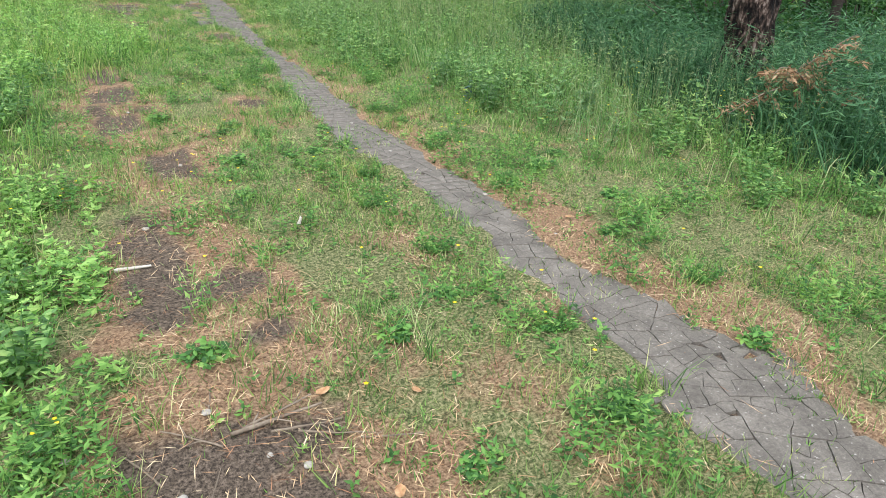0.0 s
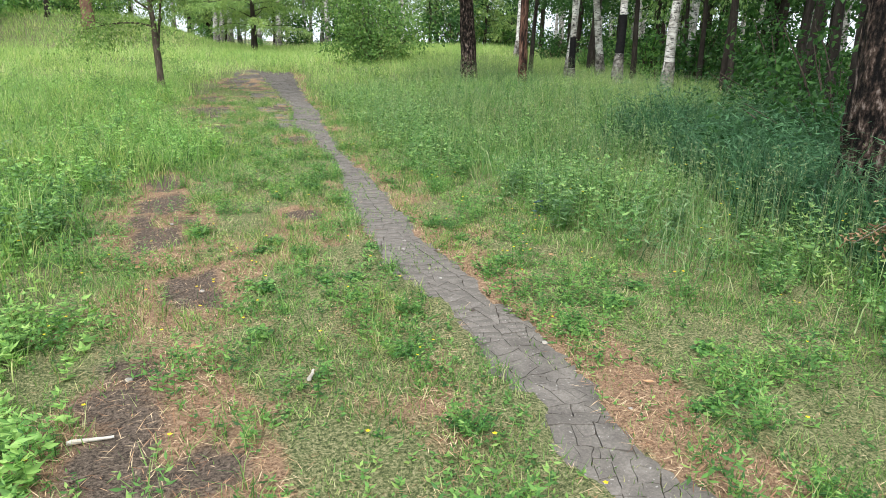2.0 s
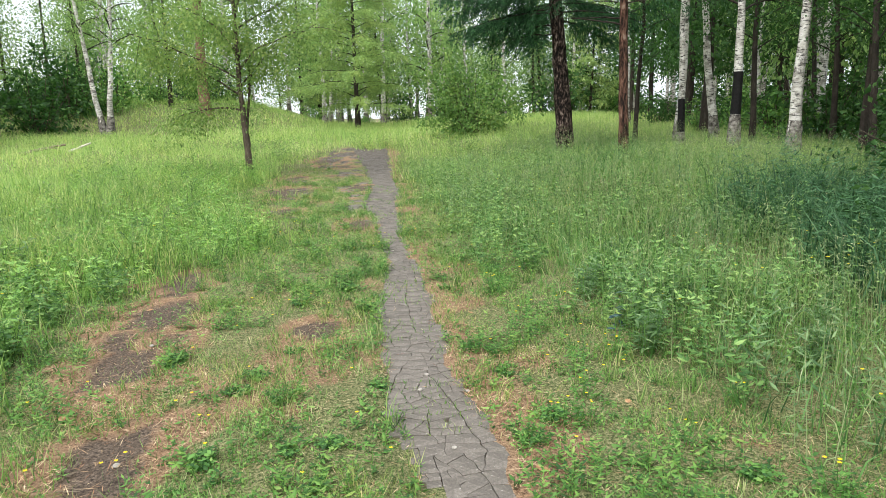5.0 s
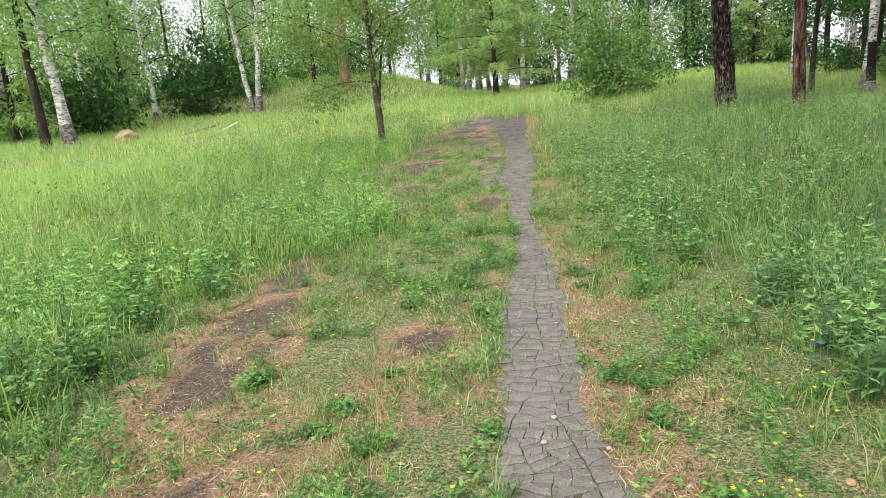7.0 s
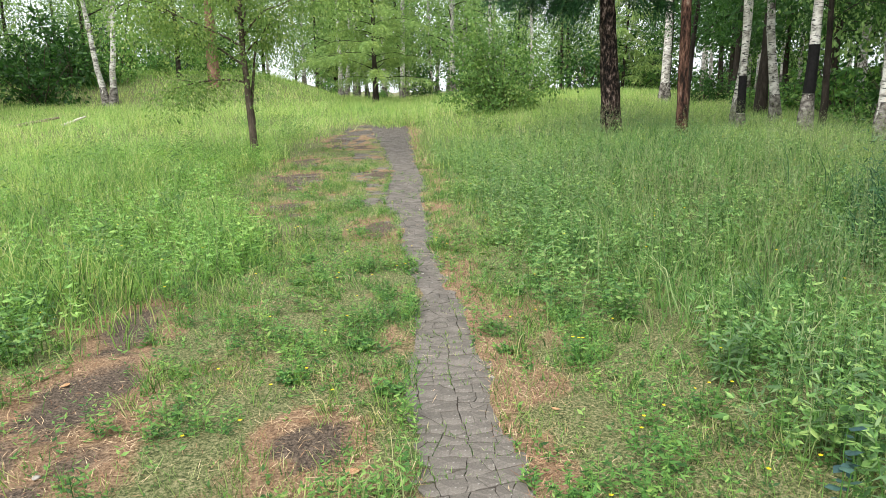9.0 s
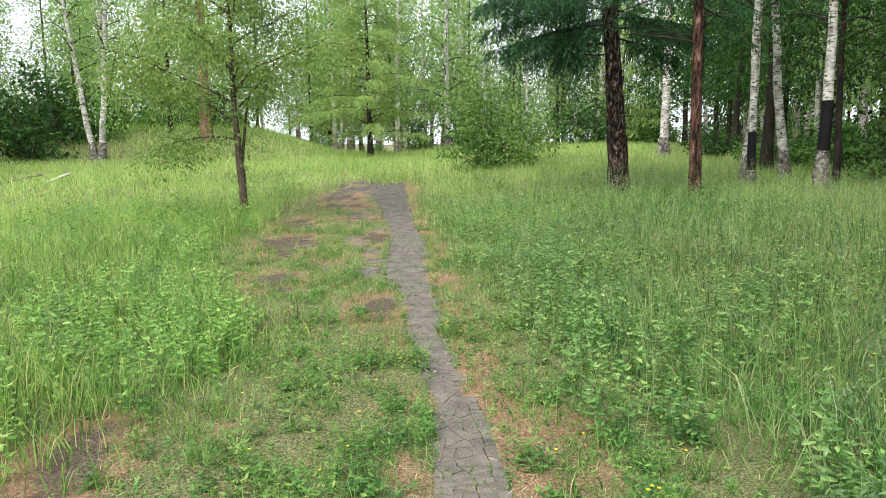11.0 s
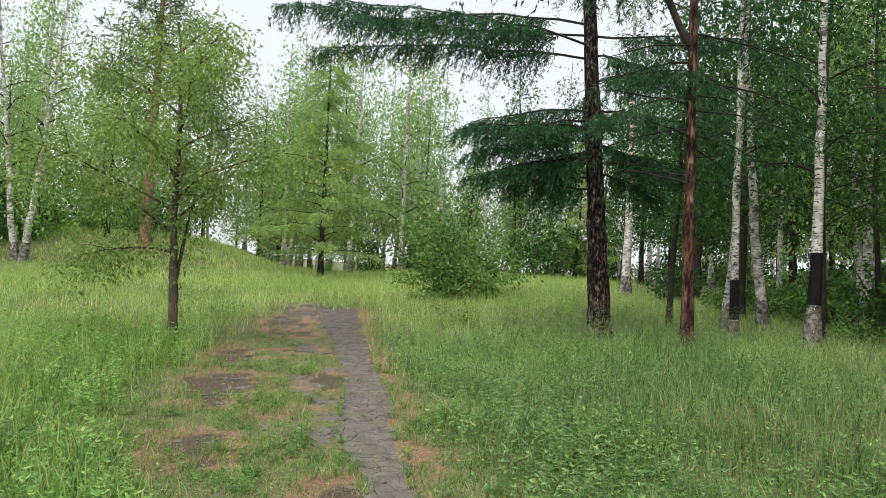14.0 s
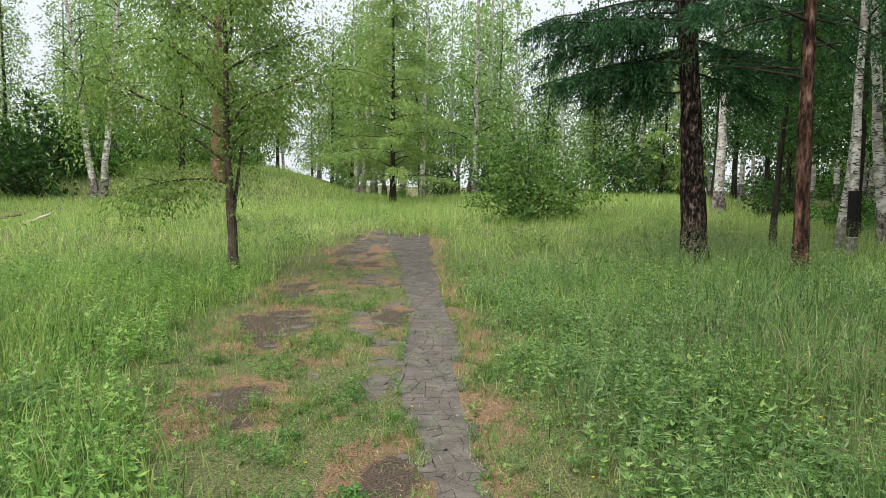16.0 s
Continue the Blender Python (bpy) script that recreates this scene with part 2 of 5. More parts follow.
def ground_material():
    m, n, l, b = shader("forest_soil")
    cov = n.new("ShaderNodeVertexColor")
    cov.layer_name = "cover"
    sep = n.new("ShaderNodeSeparateColor")
    l.new(cov.outputs[0], sep.inputs[0])
    fine = noise_tex(n, l, 70, 6, "Object", (1, 1, 1), 0.85)
    mid = noise_tex(n, l, 7, 5, "Object", (1, 1, 1), 0.65)
    litter = ramp(n, [(0.38, (0.075, 0.045, 0.028)), (0.5, (0.26, 0.165, 0.100)), (0.62, (0.45, 0.32, 0.205))])
    l.new(fine.outputs[0], litter.inputs[0])
    soil = ramp(n, [(0.40, (0.028, 0.022, 0.018)), (0.5, (0.105, 0.080, 0.060)), (0.64, (0.25, 0.195, 0.15))])
    l.new(fine.outputs[0], soil.inputs[0])
    thatch = ramp(n, [(0.40, (0.030, 0.042, 0.016)), (0.5, (0.135, 0.155, 0.060)), (0.60, (0.36, 0.32, 0.18))])
    l.new(fine.outputs[0], thatch.inputs[0])

    def soft(channel, lo, hi):
        s = n.new("ShaderNodeMath")
        s.operation = "MULTIPLY_ADD"
        l.new(mid.outputs[0], s.inputs[0])
        s.inputs[1].default_value = 0.9
        l.new(sep.outputs[channel], s.inputs[2])
        r = n.new("ShaderNodeMapRange")
        r.inputs[1].default_value, r.inputs[2].default_value = lo, hi
        l.new(s.outputs[0], r.inputs[0])
        return r.outputs[0]

    c = mix(n, l, soft("Green", 0.82, 1.15), thatch.outputs[0], litter.outputs[0])
    c = mix(n, l, soft("Red", 0.75, 1.25), c, soil.outputs[0])
    l.new(c, b.inputs["Base Color"])
    b.inputs["Roughness"].default_value = 0.95
    b.inputs["Specular IOR Level"].default_value = 0.15
    bp = n.new("ShaderNodeBump")
    bp.inputs["Strength"].default_value, bp.inputs["Distance"].default_value = 0.7, 0.02
    l.new(fine.outputs[0], bp.inputs["Height"])
    l.new(bp.outputs[0], b.inputs["Normal"])
    return m


def asphalt_material():
    m, n, l, b = shader("old_asphalt")
    oi = n.new("ShaderNodeObjectInfo")
    g = n.new("ShaderNodeNewGeometry")
    fine = noise_tex(n, l, 70, 6, "Object", (1, 1, 1), 0.85)
    big = noise_tex(n, l, 5, 6, "Object", (1, 1, 1), 0.7)
    r = ramp(n, [(0.36, (0.060, 0.052, 0.043)), (0.5, (0.132, 0.116, 0.098)), (0.66, (0.255, 0.227, 0.195))])
    s = n.new("ShaderNodeMath")
    s.operation = "MULTIPLY_ADD"
    l.new(big.outputs[0], s.inputs[0])
    s.inputs[1].default_value = 0.5
    h = n.new("ShaderNodeMath")
    h.operation = "MULTIPLY"
    l.new(fine.outputs[0], h.inputs[0])
    h.inputs[1].default_value = 0.5
    l.new(h.outputs[0], s.inputs[2])
    l.new(s.outputs[0], r.inputs[0])
    tone = n.new("ShaderNodeMapRange")
    tone.inputs[3].default_value, tone.inputs[4].default_value = 0.95, 1.05
    l.new(oi.outputs["Random"], tone.inputs[0])
    c = mix(n, l, 1.0, r.outputs[0], tone.outputs[0], "MULTIPLY")
    speck = noise_tex(n, l, 60, 2, "Object", (1, 1, 1), 0.5)
    rs = ramp(n, [(0.66, (0, 0, 0)), (0.72, (1, 1, 1))])
    l.new(speck.outputs[0], rs.inputs[0])
    c = mix(n, l, rs.outputs[0], c, (0.34, 0.32, 0.29))
    l.new(c, b.inputs["Base Color"])
    b.inputs["Roughness"].default_value = 0.88
    bp = n.new("ShaderNodeBump")
    bp.inputs["Strength"].default_value, bp.inputs["Distance"].default_value = 0.5, 0.006
    l.new(fine.outputs[0], bp.inputs["Height"])
    l.new(bp.outputs[0], b.inputs["Normal"])
    return m


SOIL, ASPHALT = ground_material(), asphalt_material()


# ---- mesh helpers ----
def mesh(name, parts, material, smooth=False):
    """A mesh from a list of (verts, faces), all faces of one block with the same corner count."""
    vs, sizes, loops, base = [], [], [], 0
    for v, f in parts:
        v, f = np.asarray(v, np.float32).reshape(-1, 3), np.asarray(f, np.int32)
        vs.append(v)
        loops.append((f + base).ravel())
        sizes.append(np.full(len(f), f.shape[1], np.int32))
        base += len(v)
    v, lp, sz = np.concatenate(vs), np.concatenate(loops), np.concatenate(sizes)
    me = bpy.data.meshes.new(name)
    me.vertices.add(len(v))
    me.vertices.foreach_set("co", v.ravel())
    me.loops.add(len(lp))
    me.loops.foreach_set("vertex_index", lp)
    me.polygons.add(len(sz))
    me.polygons.foreach_set("loop_start", np.concatenate([[0], np.cumsum(sz)[:-1]]).astype(np.int32))
    me.polygons.foreach_set("loop_total", sz)
    me.polygons.foreach_set("use_smooth", np.full(len(sz), smooth))
    me.update(calc_edges=True)
    me.materials.append(material)
    return me


def piece(name, parts, material, parent, label="", smooth=False):
    """One part of a thing."""
    ob = new(name, mesh(name, parts, material, smooth))
    ob.parent = parent
    return tagged(ob, label) if label else ob


def unit(a):
    return a / np.maximum(np.linalg.norm(a, axis=-1, keepdims=True), 1e-9)


def tube(pts, radii, k=8, wob=0.0, cap=True):
    """A tapered tube along points."""
    pts, radii = np.asarray(pts, float), np.asarray(radii, float)
    t = unit(np.gradient(pts, axis=0))
    ref = np.where(np.abs(t[:, 2:3]) > 0.9, [[1.0, 0, 0]], [[0, 0, 1.0]])
    a = unit(np.cross(t, ref))
    b = np.cross(t, a)
    ang = np.linspace(0, 2 * np.pi, k, endpoint=False)
    r = radii[:, None] * (1 + wob * rng.normal(size=(len(pts), k)))
    v = pts[:, None] + r[..., None] * (a[:, None] * np.cos(ang)[None, :, None] + b[:, None] * np.sin(ang)[None, :, None])
    i, j = np.meshgrid(np.arange(len(pts) - 1), np.arange(k), indexing="ij")
    q = np.stack([i * k + j, i * k + (j + 1) % k, (i + 1) * k + (j + 1) % k, (i + 1) * k + j], -1).reshape(-1, 4)
    out = [(v.reshape(-1, 3), q)]
    if cap:
        out.append((v[-1], np.arange(k)[None]))
        out.append((v[0], np.arange(k)[None, ::-1]))
    return out


def blades(p, h, w, lean, tall=True):
    """Grass blades at points p: height, width and lean each; two-piece or single."""
    n = len(p)
    yaw, face = rng.uniform(0, 2 * np.pi, n), rng.uniform(0, 2 * np.pi, n)
    d = np.stack([np.cos(yaw), np.sin(yaw), 0 * yaw], -1)
    s = np.stack([np.cos(face), np.sin(face), 0 * yaw], -1) * (w / 2)[:, None]
    up = np.array([0, 0, 1.0])
    lh = (lean * h)[:, None]
    tip = p + d * lh + up * (h * np.sqrt(np.maximum(1 - 0.5 * lean**2, 0.2)))[:, None]
    if not tall:
        v = np.stack([p - s, p + s, tip], 1)
        return [(v.reshape(-1, 3), np.arange(3 * n).reshape(-1, 3))]
    m = p + d * lh * 0.3 + up * (h * 0.55)[:, None]
    v = np.stack([p - s, p + s, m + s * 0.8, m - s * 0.8, tip], 1).reshape(-1, 3)
    b = np.arange(n)[:, None] * 5
    quad, tri = b + [[0, 1, 2, 3]], b + [[3, 2, 4]]
    lp = np.concatenate([quad, tri], 1)
    return [("mixed", v, lp)]


def blade_mesh(name, groups, material):
    """Joins blade blocks of either kind into one mesh."""
    parts = []
    for g in groups:
        if g[0] is not None and isinstance(g[0], str):
            _, v, lp = g
            nb = len(lp)
            parts.append((v, lp[:, :4]))
            parts.append((v[:0], lp[:, 4:] - len(v)))
        else:
            parts.append(g)
    return mesh(name, parts, material)


def leaves(p, a, length, width, fold=0.25, roll=None):
    """Leaf blades from p along a: four-cornered, folded along the rib."""
    n = len(p)
    a = unit(a)
    r = rng.normal(size=(n, 3)) if roll is None else roll
    s = unit(np.cross(a, r))
    nn = np.cross(s, a)
    L, W = np.broadcast_to(length, n)[:, None], np.broadcast_to(width, n)[:, None]
    v = np.stack([p, p + a * L * 0.45 + s * W * 0.5 + nn * W * fold, p + a * L, p + a * L * 0.45 - s * W * 0.5 + nn * W * fold], 1)
    return [(v.reshape(-1, 3), np.arange(4 * n).reshape(-1, 4))]


def oval_leaves(p, a, length, width, fold, roll):
    """Fuller leaves with a rounded shoulder on either side of the rib and a drooping tip."""
    n = len(p)
    a = unit(a)
    s = unit(np.cross(a, roll))
    nn = np.cross(s, a)
    L, W = np.broadcast_to(length, n)[:, None], np.broadcast_to(width, n)[:, None]
    mid = p + a * L * 0.5 - nn * L * 0.02
    tip = p + a * L - np.array([0, 0, 1.0]) * L * 0.18
    side = lambda g, f, w: p + a * L * f + s * W * w * g + nn * W * fold
    v = np.stack([p, side(1, 0.22, 0.42), side(1, 0.55, 0.5), tip, side(-1, 0.55, 0.5), side(-1, 0.22, 0.42), mid], 1).reshape(-1, 3)
    b = np.arange(n)[:, None] * 7
    q = np.concatenate([b + [[0, 1, 2, 6]], b + [[6, 2, 3, 4]], b + [[0, 6, 4, 5]]])
    return [(v, q)]


def stepf(e0, e1, x):
    t = np.clip((x - e0) / (e1 - e0), 0, 1)
    return t * t * (3 - 2 * t)


_tab = np.random.default_rng(3).uniform(-1, 1, (64, 64))


def waves(x, y, s):
    """Smooth value noise, period 64 cells."""
    x, y = np.asarray(x) / s, np.asarray(y) / s
    i, j = np.floor(x).astype(int), np.floor(y).astype(int)
    u, v = x - i, y - j
    u, v = u * u * (3 - 2 * u), v * v * (3 - 2 * v)
    g = lambda a, b: _tab[a % 64, b % 64]
    return (g(i, j) * (1 - u) + g(i + 1, j) * u) * (1 - v) + (g(i, j + 1) * (1 - u) + g(i + 1, j + 1) * u) * v


# ---- the lie of the land ----
def path_left(y):
    return np.interp(y, [-2, 2.8, 3.7, 4.8, 5.6, 6, 6.8, 7.5, 8.6, 9.5, 10.3, 11.2, 12.2, 13.5, 14.8, 16.5, 19, 21.5, 23.5, 27], [0.05, -0.09, -0.14, -0.14, -0.2, -0.23, -0.36, -0.41, -0.46, -0.41, -0.34, -0.37, -0.45, -0.5, -0.7, -0.58, -0.62, -0.7, -0.9, -1.2]) + 0.03 * waves(y * 3, y * 0, 1)


def path_right(y):
    return np.interp(y, [-2, 2.96, 3.34, 3.75, 4.5, 5.2, 6.3, 7, 8, 9.7, 10.5, 12.2, 14, 15, 15.9, 18.5, 24, 28], [0.6, 0.40, 0.5, 0.39, 0.21, 0.24, 0.15, 0.05, 0.03, -0.02, -0.05, -0.12, -0.07, -0.1, 0.02, -0.03, -0.07, -0.05]) + 0.03 * waves(y * 3 + 9, y * 0 + 5, 1)


def verge_left(y):
    return np.interp(y, [0, 4, 6, 9, 10, 10.7, 12, 13, 14, 17, 22, 26], [-2.5, -2.3, -2.35, -2.6, -2.0, -1.45, -1.4, -1.75, -2.3, -2.7, -2.6, -2.3])


def verge_right(y):
    return path_right(y) + np.interp(y, [0, 5, 6.2, 7.5, 9.2, 11, 14, 20, 27], [2.0, 1.6, 1.25, 0.95, 0.7, 0.5, 0.22, 0.15, 0.1])


def land(x, y):
    x, y = np.asarray(x, float), np.asarray(y, float)
    z = 0.32 * stepf(0.8, 4.5, x) * stepf(6, 17, y)
    z = z + 0.75 * stepf(18, 42, y)
    z = z + 0.25 * stepf(3, 9, -x) * stepf(14, 24, y)
    z = z + 1.35 * (1 - stepf(-10, -1.5, x)) * stepf(33, 43, y)
    z = z - 5.0 * stepf(52, 120, y) - 3 * stepf(60, 200, np.abs(x))
    z = z + 0.10 * waves(x, y, 3.1) * stepf(1.5, 5, np.abs(x)) + 0.02 * waves(x, y, 0.7) * stepf(0.3, 1.5, np.abs(x))
    return z


DIRT = [(-1.55, 22.6, 0.6, 0.5), (-1.9, 24.6, 0.7, 0.9), (-1.1, 20.4, 0.4, 0.35), (-1.3, 26.2, 0.6, 0.7), (-1.50, 3.25, 0.42, 0.55), (-1.74, 4.96, 0.2, 0.6), (-1.44, 4.66, 0.13, 0.22), (-1.62, 6.62, 0.22, 0.35), (-1.95, 7.71, 0.25, 0.4), (-2.04, 8.69, 0.3, 0.6), (-2.13, 9.86, 0.25, 0.5), (-1.88, 14.25, 0.3, 0.6), (-2.10, 17.25, 0.5, 1.2), (-2.30, 19.55, 0.4, 0.9), (-1.31, 4.13, 0.15, 0.15), (-0.85, 8.29, 0.14, 0.2), (-0.65, 12.95, 0.2, 0.5), (-0.80, 17.55, 0.3, 0.8)]


def bare(x, y):
    """How bare the ground is, 0 to 1: worn soil patches beside the path."""
    out = np.zeros_like(np.asarray(x, float))
    for cx, cy, rx, ry in DIRT:
        d = np.hypot((x - cx) / rx, (y - cy) / ry) + 0.45 * waves(x, y, 0.14) + 0.35 * waves(x, y, 0.33)
        out = np.maximum(out, 1 - stepf(0.45, 1.2, d))
    return out


def littered(x, y):
    """Where fallen needles show: round the worn patches and along the path's edges."""
    out = np.zeros_like(np.asarray(x, float))
    for cx, cy, rx, ry in DIRT:
        d = np.hypot((x - cx) / (rx + 0.16), (y - cy) / (ry + 0.2)) + 0.35 * waves(x, y, 0.3)
        out = np.maximum(out, 1 - stepf(0.8, 1.25, d))
    e = x - path_right(y)
    out = np.maximum(out, (1 - stepf(0.1, 0.45, e + 0.25 * waves(x, y, 0.4))) * (e > -0.1))
    inside = stepf(verge_left(y) - 0.2, verge_left(y) + 0.4, x) * (1 - stepf(verge_right(y) - 0.2, verge_right(y) + 0.5, x))
    return np.maximum(out, inside * np.clip(0.16 + 0.6 * waves(x, y, 0.5) + 0.3 * waves(x, y, 0.17), 0, 1))


def path_wide(y):
    """The old left edge of the pavement, now broken up and half overgrown."""
    return np.interp(y, [13, 14.2, 15, 17.8, 19.5, 21, 23, 25.5, 28.5], [-0.5, -1.0, -1.45, -1.25, -1.2, -1.35, -1.8, -2.0, -1.95])


def broken(x, y):
    """What is left of the pavement between its old edge and the trodden part."""
    return (x > path_wide(y)) & (x <= path_left(y)) & (y > 13.2) & (y < 28.3) & (waves(x * 0.75 + 1.7, y * 0.55, 0.42) + 0.35 * waves(x, y, 0.17) > 0.12 - 0.5 * stepf(22, 26, y))


def on_path(x, y):
    frayed = 0.035 + 0.05 * waves(x, y, 0.16)
    return ((x > path_left(y) + frayed) & (x < path_right(y) - frayed) & (y < 27 + 1.5 * waves(x, y, 0.6))) | broken(x, y)


# ---- ground ----
def axis(lo, a, b, hi, step, grow=1.25):
    mid = list(np.arange(a, b, step))
    out, s, p = [], step, b
    while p < hi:
        out.append(p)
        s *= grow
        p += s
    pre, s, p = [], step, a - step
    while p > lo:
        pre.append(p)
        s *= grow
        p -= s
    return np.array([lo] + pre[::-1] + mid + out + [hi])


gx, gy = axis(-900, -4.5, 4.5, 900, 0.11, 1.14), axis(-900, 0.5, 22, 900, 0.11, 1.14)
GX, GY = np.meshgrid(gx, gy, indexing="ij")
near_mask = (1 - stepf(4.5, 9, np.abs(GX))) * (1 - stepf(22, 30, GY)) * stepf(-2, 0.5, GY)
sunk = (GX > path_left(GY) + 0.05) & (GX < path_right(GY) - 0.05) & (GY < 27.5)
GZ = land(GX, GY) + near_mask * (0.018 * waves(GX, GY, 0.23) + 0.008 * waves(GX, GY, 0.11)) * ~sunk - 0.014 * sunk - 0.006 * bare(GX, GY)
ni, nj = GX.shape
I, J = np.meshgrid(np.arange(ni - 1), np.arange(nj - 1), indexing="ij")
quads = np.stack([I * nj + J, (I + 1) * nj + J, (I + 1) * nj + J + 1, I * nj + J + 1], -1).reshape(-1, 4)
ground = new("ground", mesh("ground", [(np.stack([GX, GY, GZ], -1).reshape(-1, 3), quads)], SOIL, True))
tagged(ground, "worn earth covered in fallen needles and grass thatch", "ground", kind="structure")
att = ground.data.color_attributes.new("cover", "FLOAT_COLOR", "POINT")
col = np.ones((ni * nj, 4), np.float32)
col[:, 0] = np.maximum(bare(GX, GY), 0.9 * sunk).ravel()
col[:, 1] = littered(GX, GY).ravel()
col[:, 2] = 0
att.data.foreach_set("color", col.ravel())


# ---- trees ----
def limb(start, direction, length, bend, n=7, wig=0.06):
    """Points of a limb that starts at start, heads in direction and bends by bend (a vector) over its length."""
    s = np.linspace(0, 1, n)[:, None]
    d = unit(np.asarray(direction, float))
    p = np.asarray(start, float) + d * s * length + np.asarray(bend, float) * s**2 * length
    return p + np.cumsum(rng.normal(0, wig * length / n, (n, 3)), axis=0) * (s > 0)


def trunk_line(h, lean=(0, 0), wig=0.012, n=16):
    s = np.linspace(0, 1, n)[:, None]
    p = np.concatenate([lean[0] * s * h, lean[1] * s * h, s * h], 1)
    w = np.cumsum(rng.normal(0, wig * h / n * 2, (n, 3)), axis=0) * [1, 1, 0]
    return p + w * (s > 0.08)


def along(line, f):
    """The point of a polyline at a share f of its length."""
    k = f * (len(line) - 1)
    i = min(int(k), len(line) - 2)
    return line[i] + (line[i + 1] - line[i]) * (k - i)


def taper(r, n, tip=0.15, flare=0.35):
    s = np.linspace(0, 1, n)
    return r * ((1 - s) * (1 - tip) + tip) * (1 + flare * np.exp(-s * 22))


def tree(name, line, r, limbs, crown, trunk_mat, limb_mat, leaf_mat, label, k=12, wob=0.04, each_limb=0):
    """A tree: trunk, limbs and crown under one Empty at its base."""
    base = new(name)
    piece("trunk", tube(line, taper(r, len(line)), k, wob), trunk_mat, base, smooth=True)
    main = [] if not each_limb else limbs[:each_limb]
    for l, lr in main:
        piece("limb", tube(l, np.linspace(lr, lr * 0.25, len(l)), 6, 0.06), limb_mat, base, smooth=True)
    if limbs[len(main):]:
        tagged(piece("branchwork", [q for l, lr in limbs[len(main):] for q in tube(l, np.linspace(lr, lr * 0.25, len(l)), 3, 0.0, False)], limb_mat, base, smooth=True), kind="stuff")
    piece("crown", crown, leaf_mat, base)
    return tagged(base, label, "tree")


def sprays(limbs, per, spread, leaf, droop=0.5, frm=0.25, aspect=0.55):
    """Leaves scattered round limbs in uneven clusters."""
    P, A = [], []
    for l, lr in limbs:
        size = np.linalg.norm(l[-1] - l[0])
        m = max(3, int(per * size))
        cl = rng.uniform(frm, 1.0, max(2, m // 9))
        pick = rng.integers(0, len(cl), m)
        f = np.clip(cl[pick] + rng.normal(0, 0.03, m), 0.05, 1.0) * (len(l) - 1)
        i = np.minimum(f.astype(int), len(l) - 2)
        q = l[i] + (l[i + 1] - l[i]) * (f - i)[:, None]
        off = (rng.normal(0, spread * 0.9, (len(cl), 3))[pick] + rng.normal(0, spread * 0.42, (m, 3))) * [1, 1, 0.7]
        off[:, 2] -= np.abs(rng.normal(0, spread * droop, m))
        P.append(q + off)
        A.append(unit(off + rng.normal(0, spread, (m, 3))) - [0, 0, droop])
    P, A = np.concatenate(P), np.concatenate(A)
    L = leaf * rng.uniform(0.6, 1.3, len(P))
    return leaves(P, A, L, L * aspect, 0.15)


def larch_crown(limbs, per, twig, leaf, hang=0.9, width=0.28, dense=3.3):
    """Needle tufts on hanging side twigs."""
    P, A = [], []
    for l, lr in limbs:
        size = np.linalg.norm(l[-1] - l[0])
        m = max(2, int(per * size))
        for f in rng.uniform(0.15, 1.0, m):
            q = along(l, f)
            d = unit(l[-1] - l[0])
            side = unit(np.cross(d, [0, 0, 1])) * rng.choice([-1, 1])
            w = unit(d * 0.5 + side * rng.uniform(0.2, 1) + np.array([0, 0, -hang * rng.uniform(0.0, 1.4)]))
            length = twig * rng.uniform(0.4, 1.2) * (1.15 - 0.6 * f)
            c = max(3, int(length / leaf * dense))
            s = rng.uniform(0, 1, c)[:, None]
            P.append(q + w * s * length + np.array([0, 0, -0.25]) * s**2 * length)
            A.append(w + rng.normal(0, 0.75, (c, 3)) - [0, 0, 0.35])
    P, A = np.concatenate(P), np.concatenate(A)
    L = leaf * rng.uniform(0.6, 1.3, len(P))
    return leaves(P, A, L, L * width, 0.1)


def crown_limbs(line, f0, f1, count, reach, up, bend, r0, shape=1.0):
    """Limbs all round a trunk between two shares of its height, shorter towards the top."""
    out = []
    for i in range(count):
        f = f0 + (f1 - f0) * (i + rng.uniform(0, 1)) / count
        a = i * 2.4 + rng.uniform(-0.5, 0.5)
        g = (f - f0) / max(f1 - f0, 1e-6)
        length = reach * (1 - 0.75 * g**shape) * rng.uniform(0.65, 1.15)
        d = np.array([np.cos(a), np.sin(a), up * rng.uniform(0.6, 1.4)])
        out.append((limb(along(line, f), d, length, (0, 0, bend)), r0 * (1 - 0.7 * g)))
    return out


def side_twigs(limbs, n, share=0.45):
    """Second-order branches."""
    out = []
    for l, lr in limbs:
        size = np.linalg.norm(l[-1] - l[0])
        for f in rng.uniform(0.3, 0.95, n):
            d = unit(l[-1] - l[0]) + rng.normal(0, 0.6, 3)
            out.append((limb(along(l, f), d, size * share * rng.uniform(0.5, 1), (0, 0, -0.2), 4), lr * 0.4))
    return out


def place(ob, x, y, turn=0.0, size=1.0, sink=0.05, lean=(0, 0)):
    ob.matrix_basis = Matrix.LocRotScale((x, y, float(land(x, y)) - sink), Euler((lean[0], lean[1], turn)), (size,) * 3)
    return ob


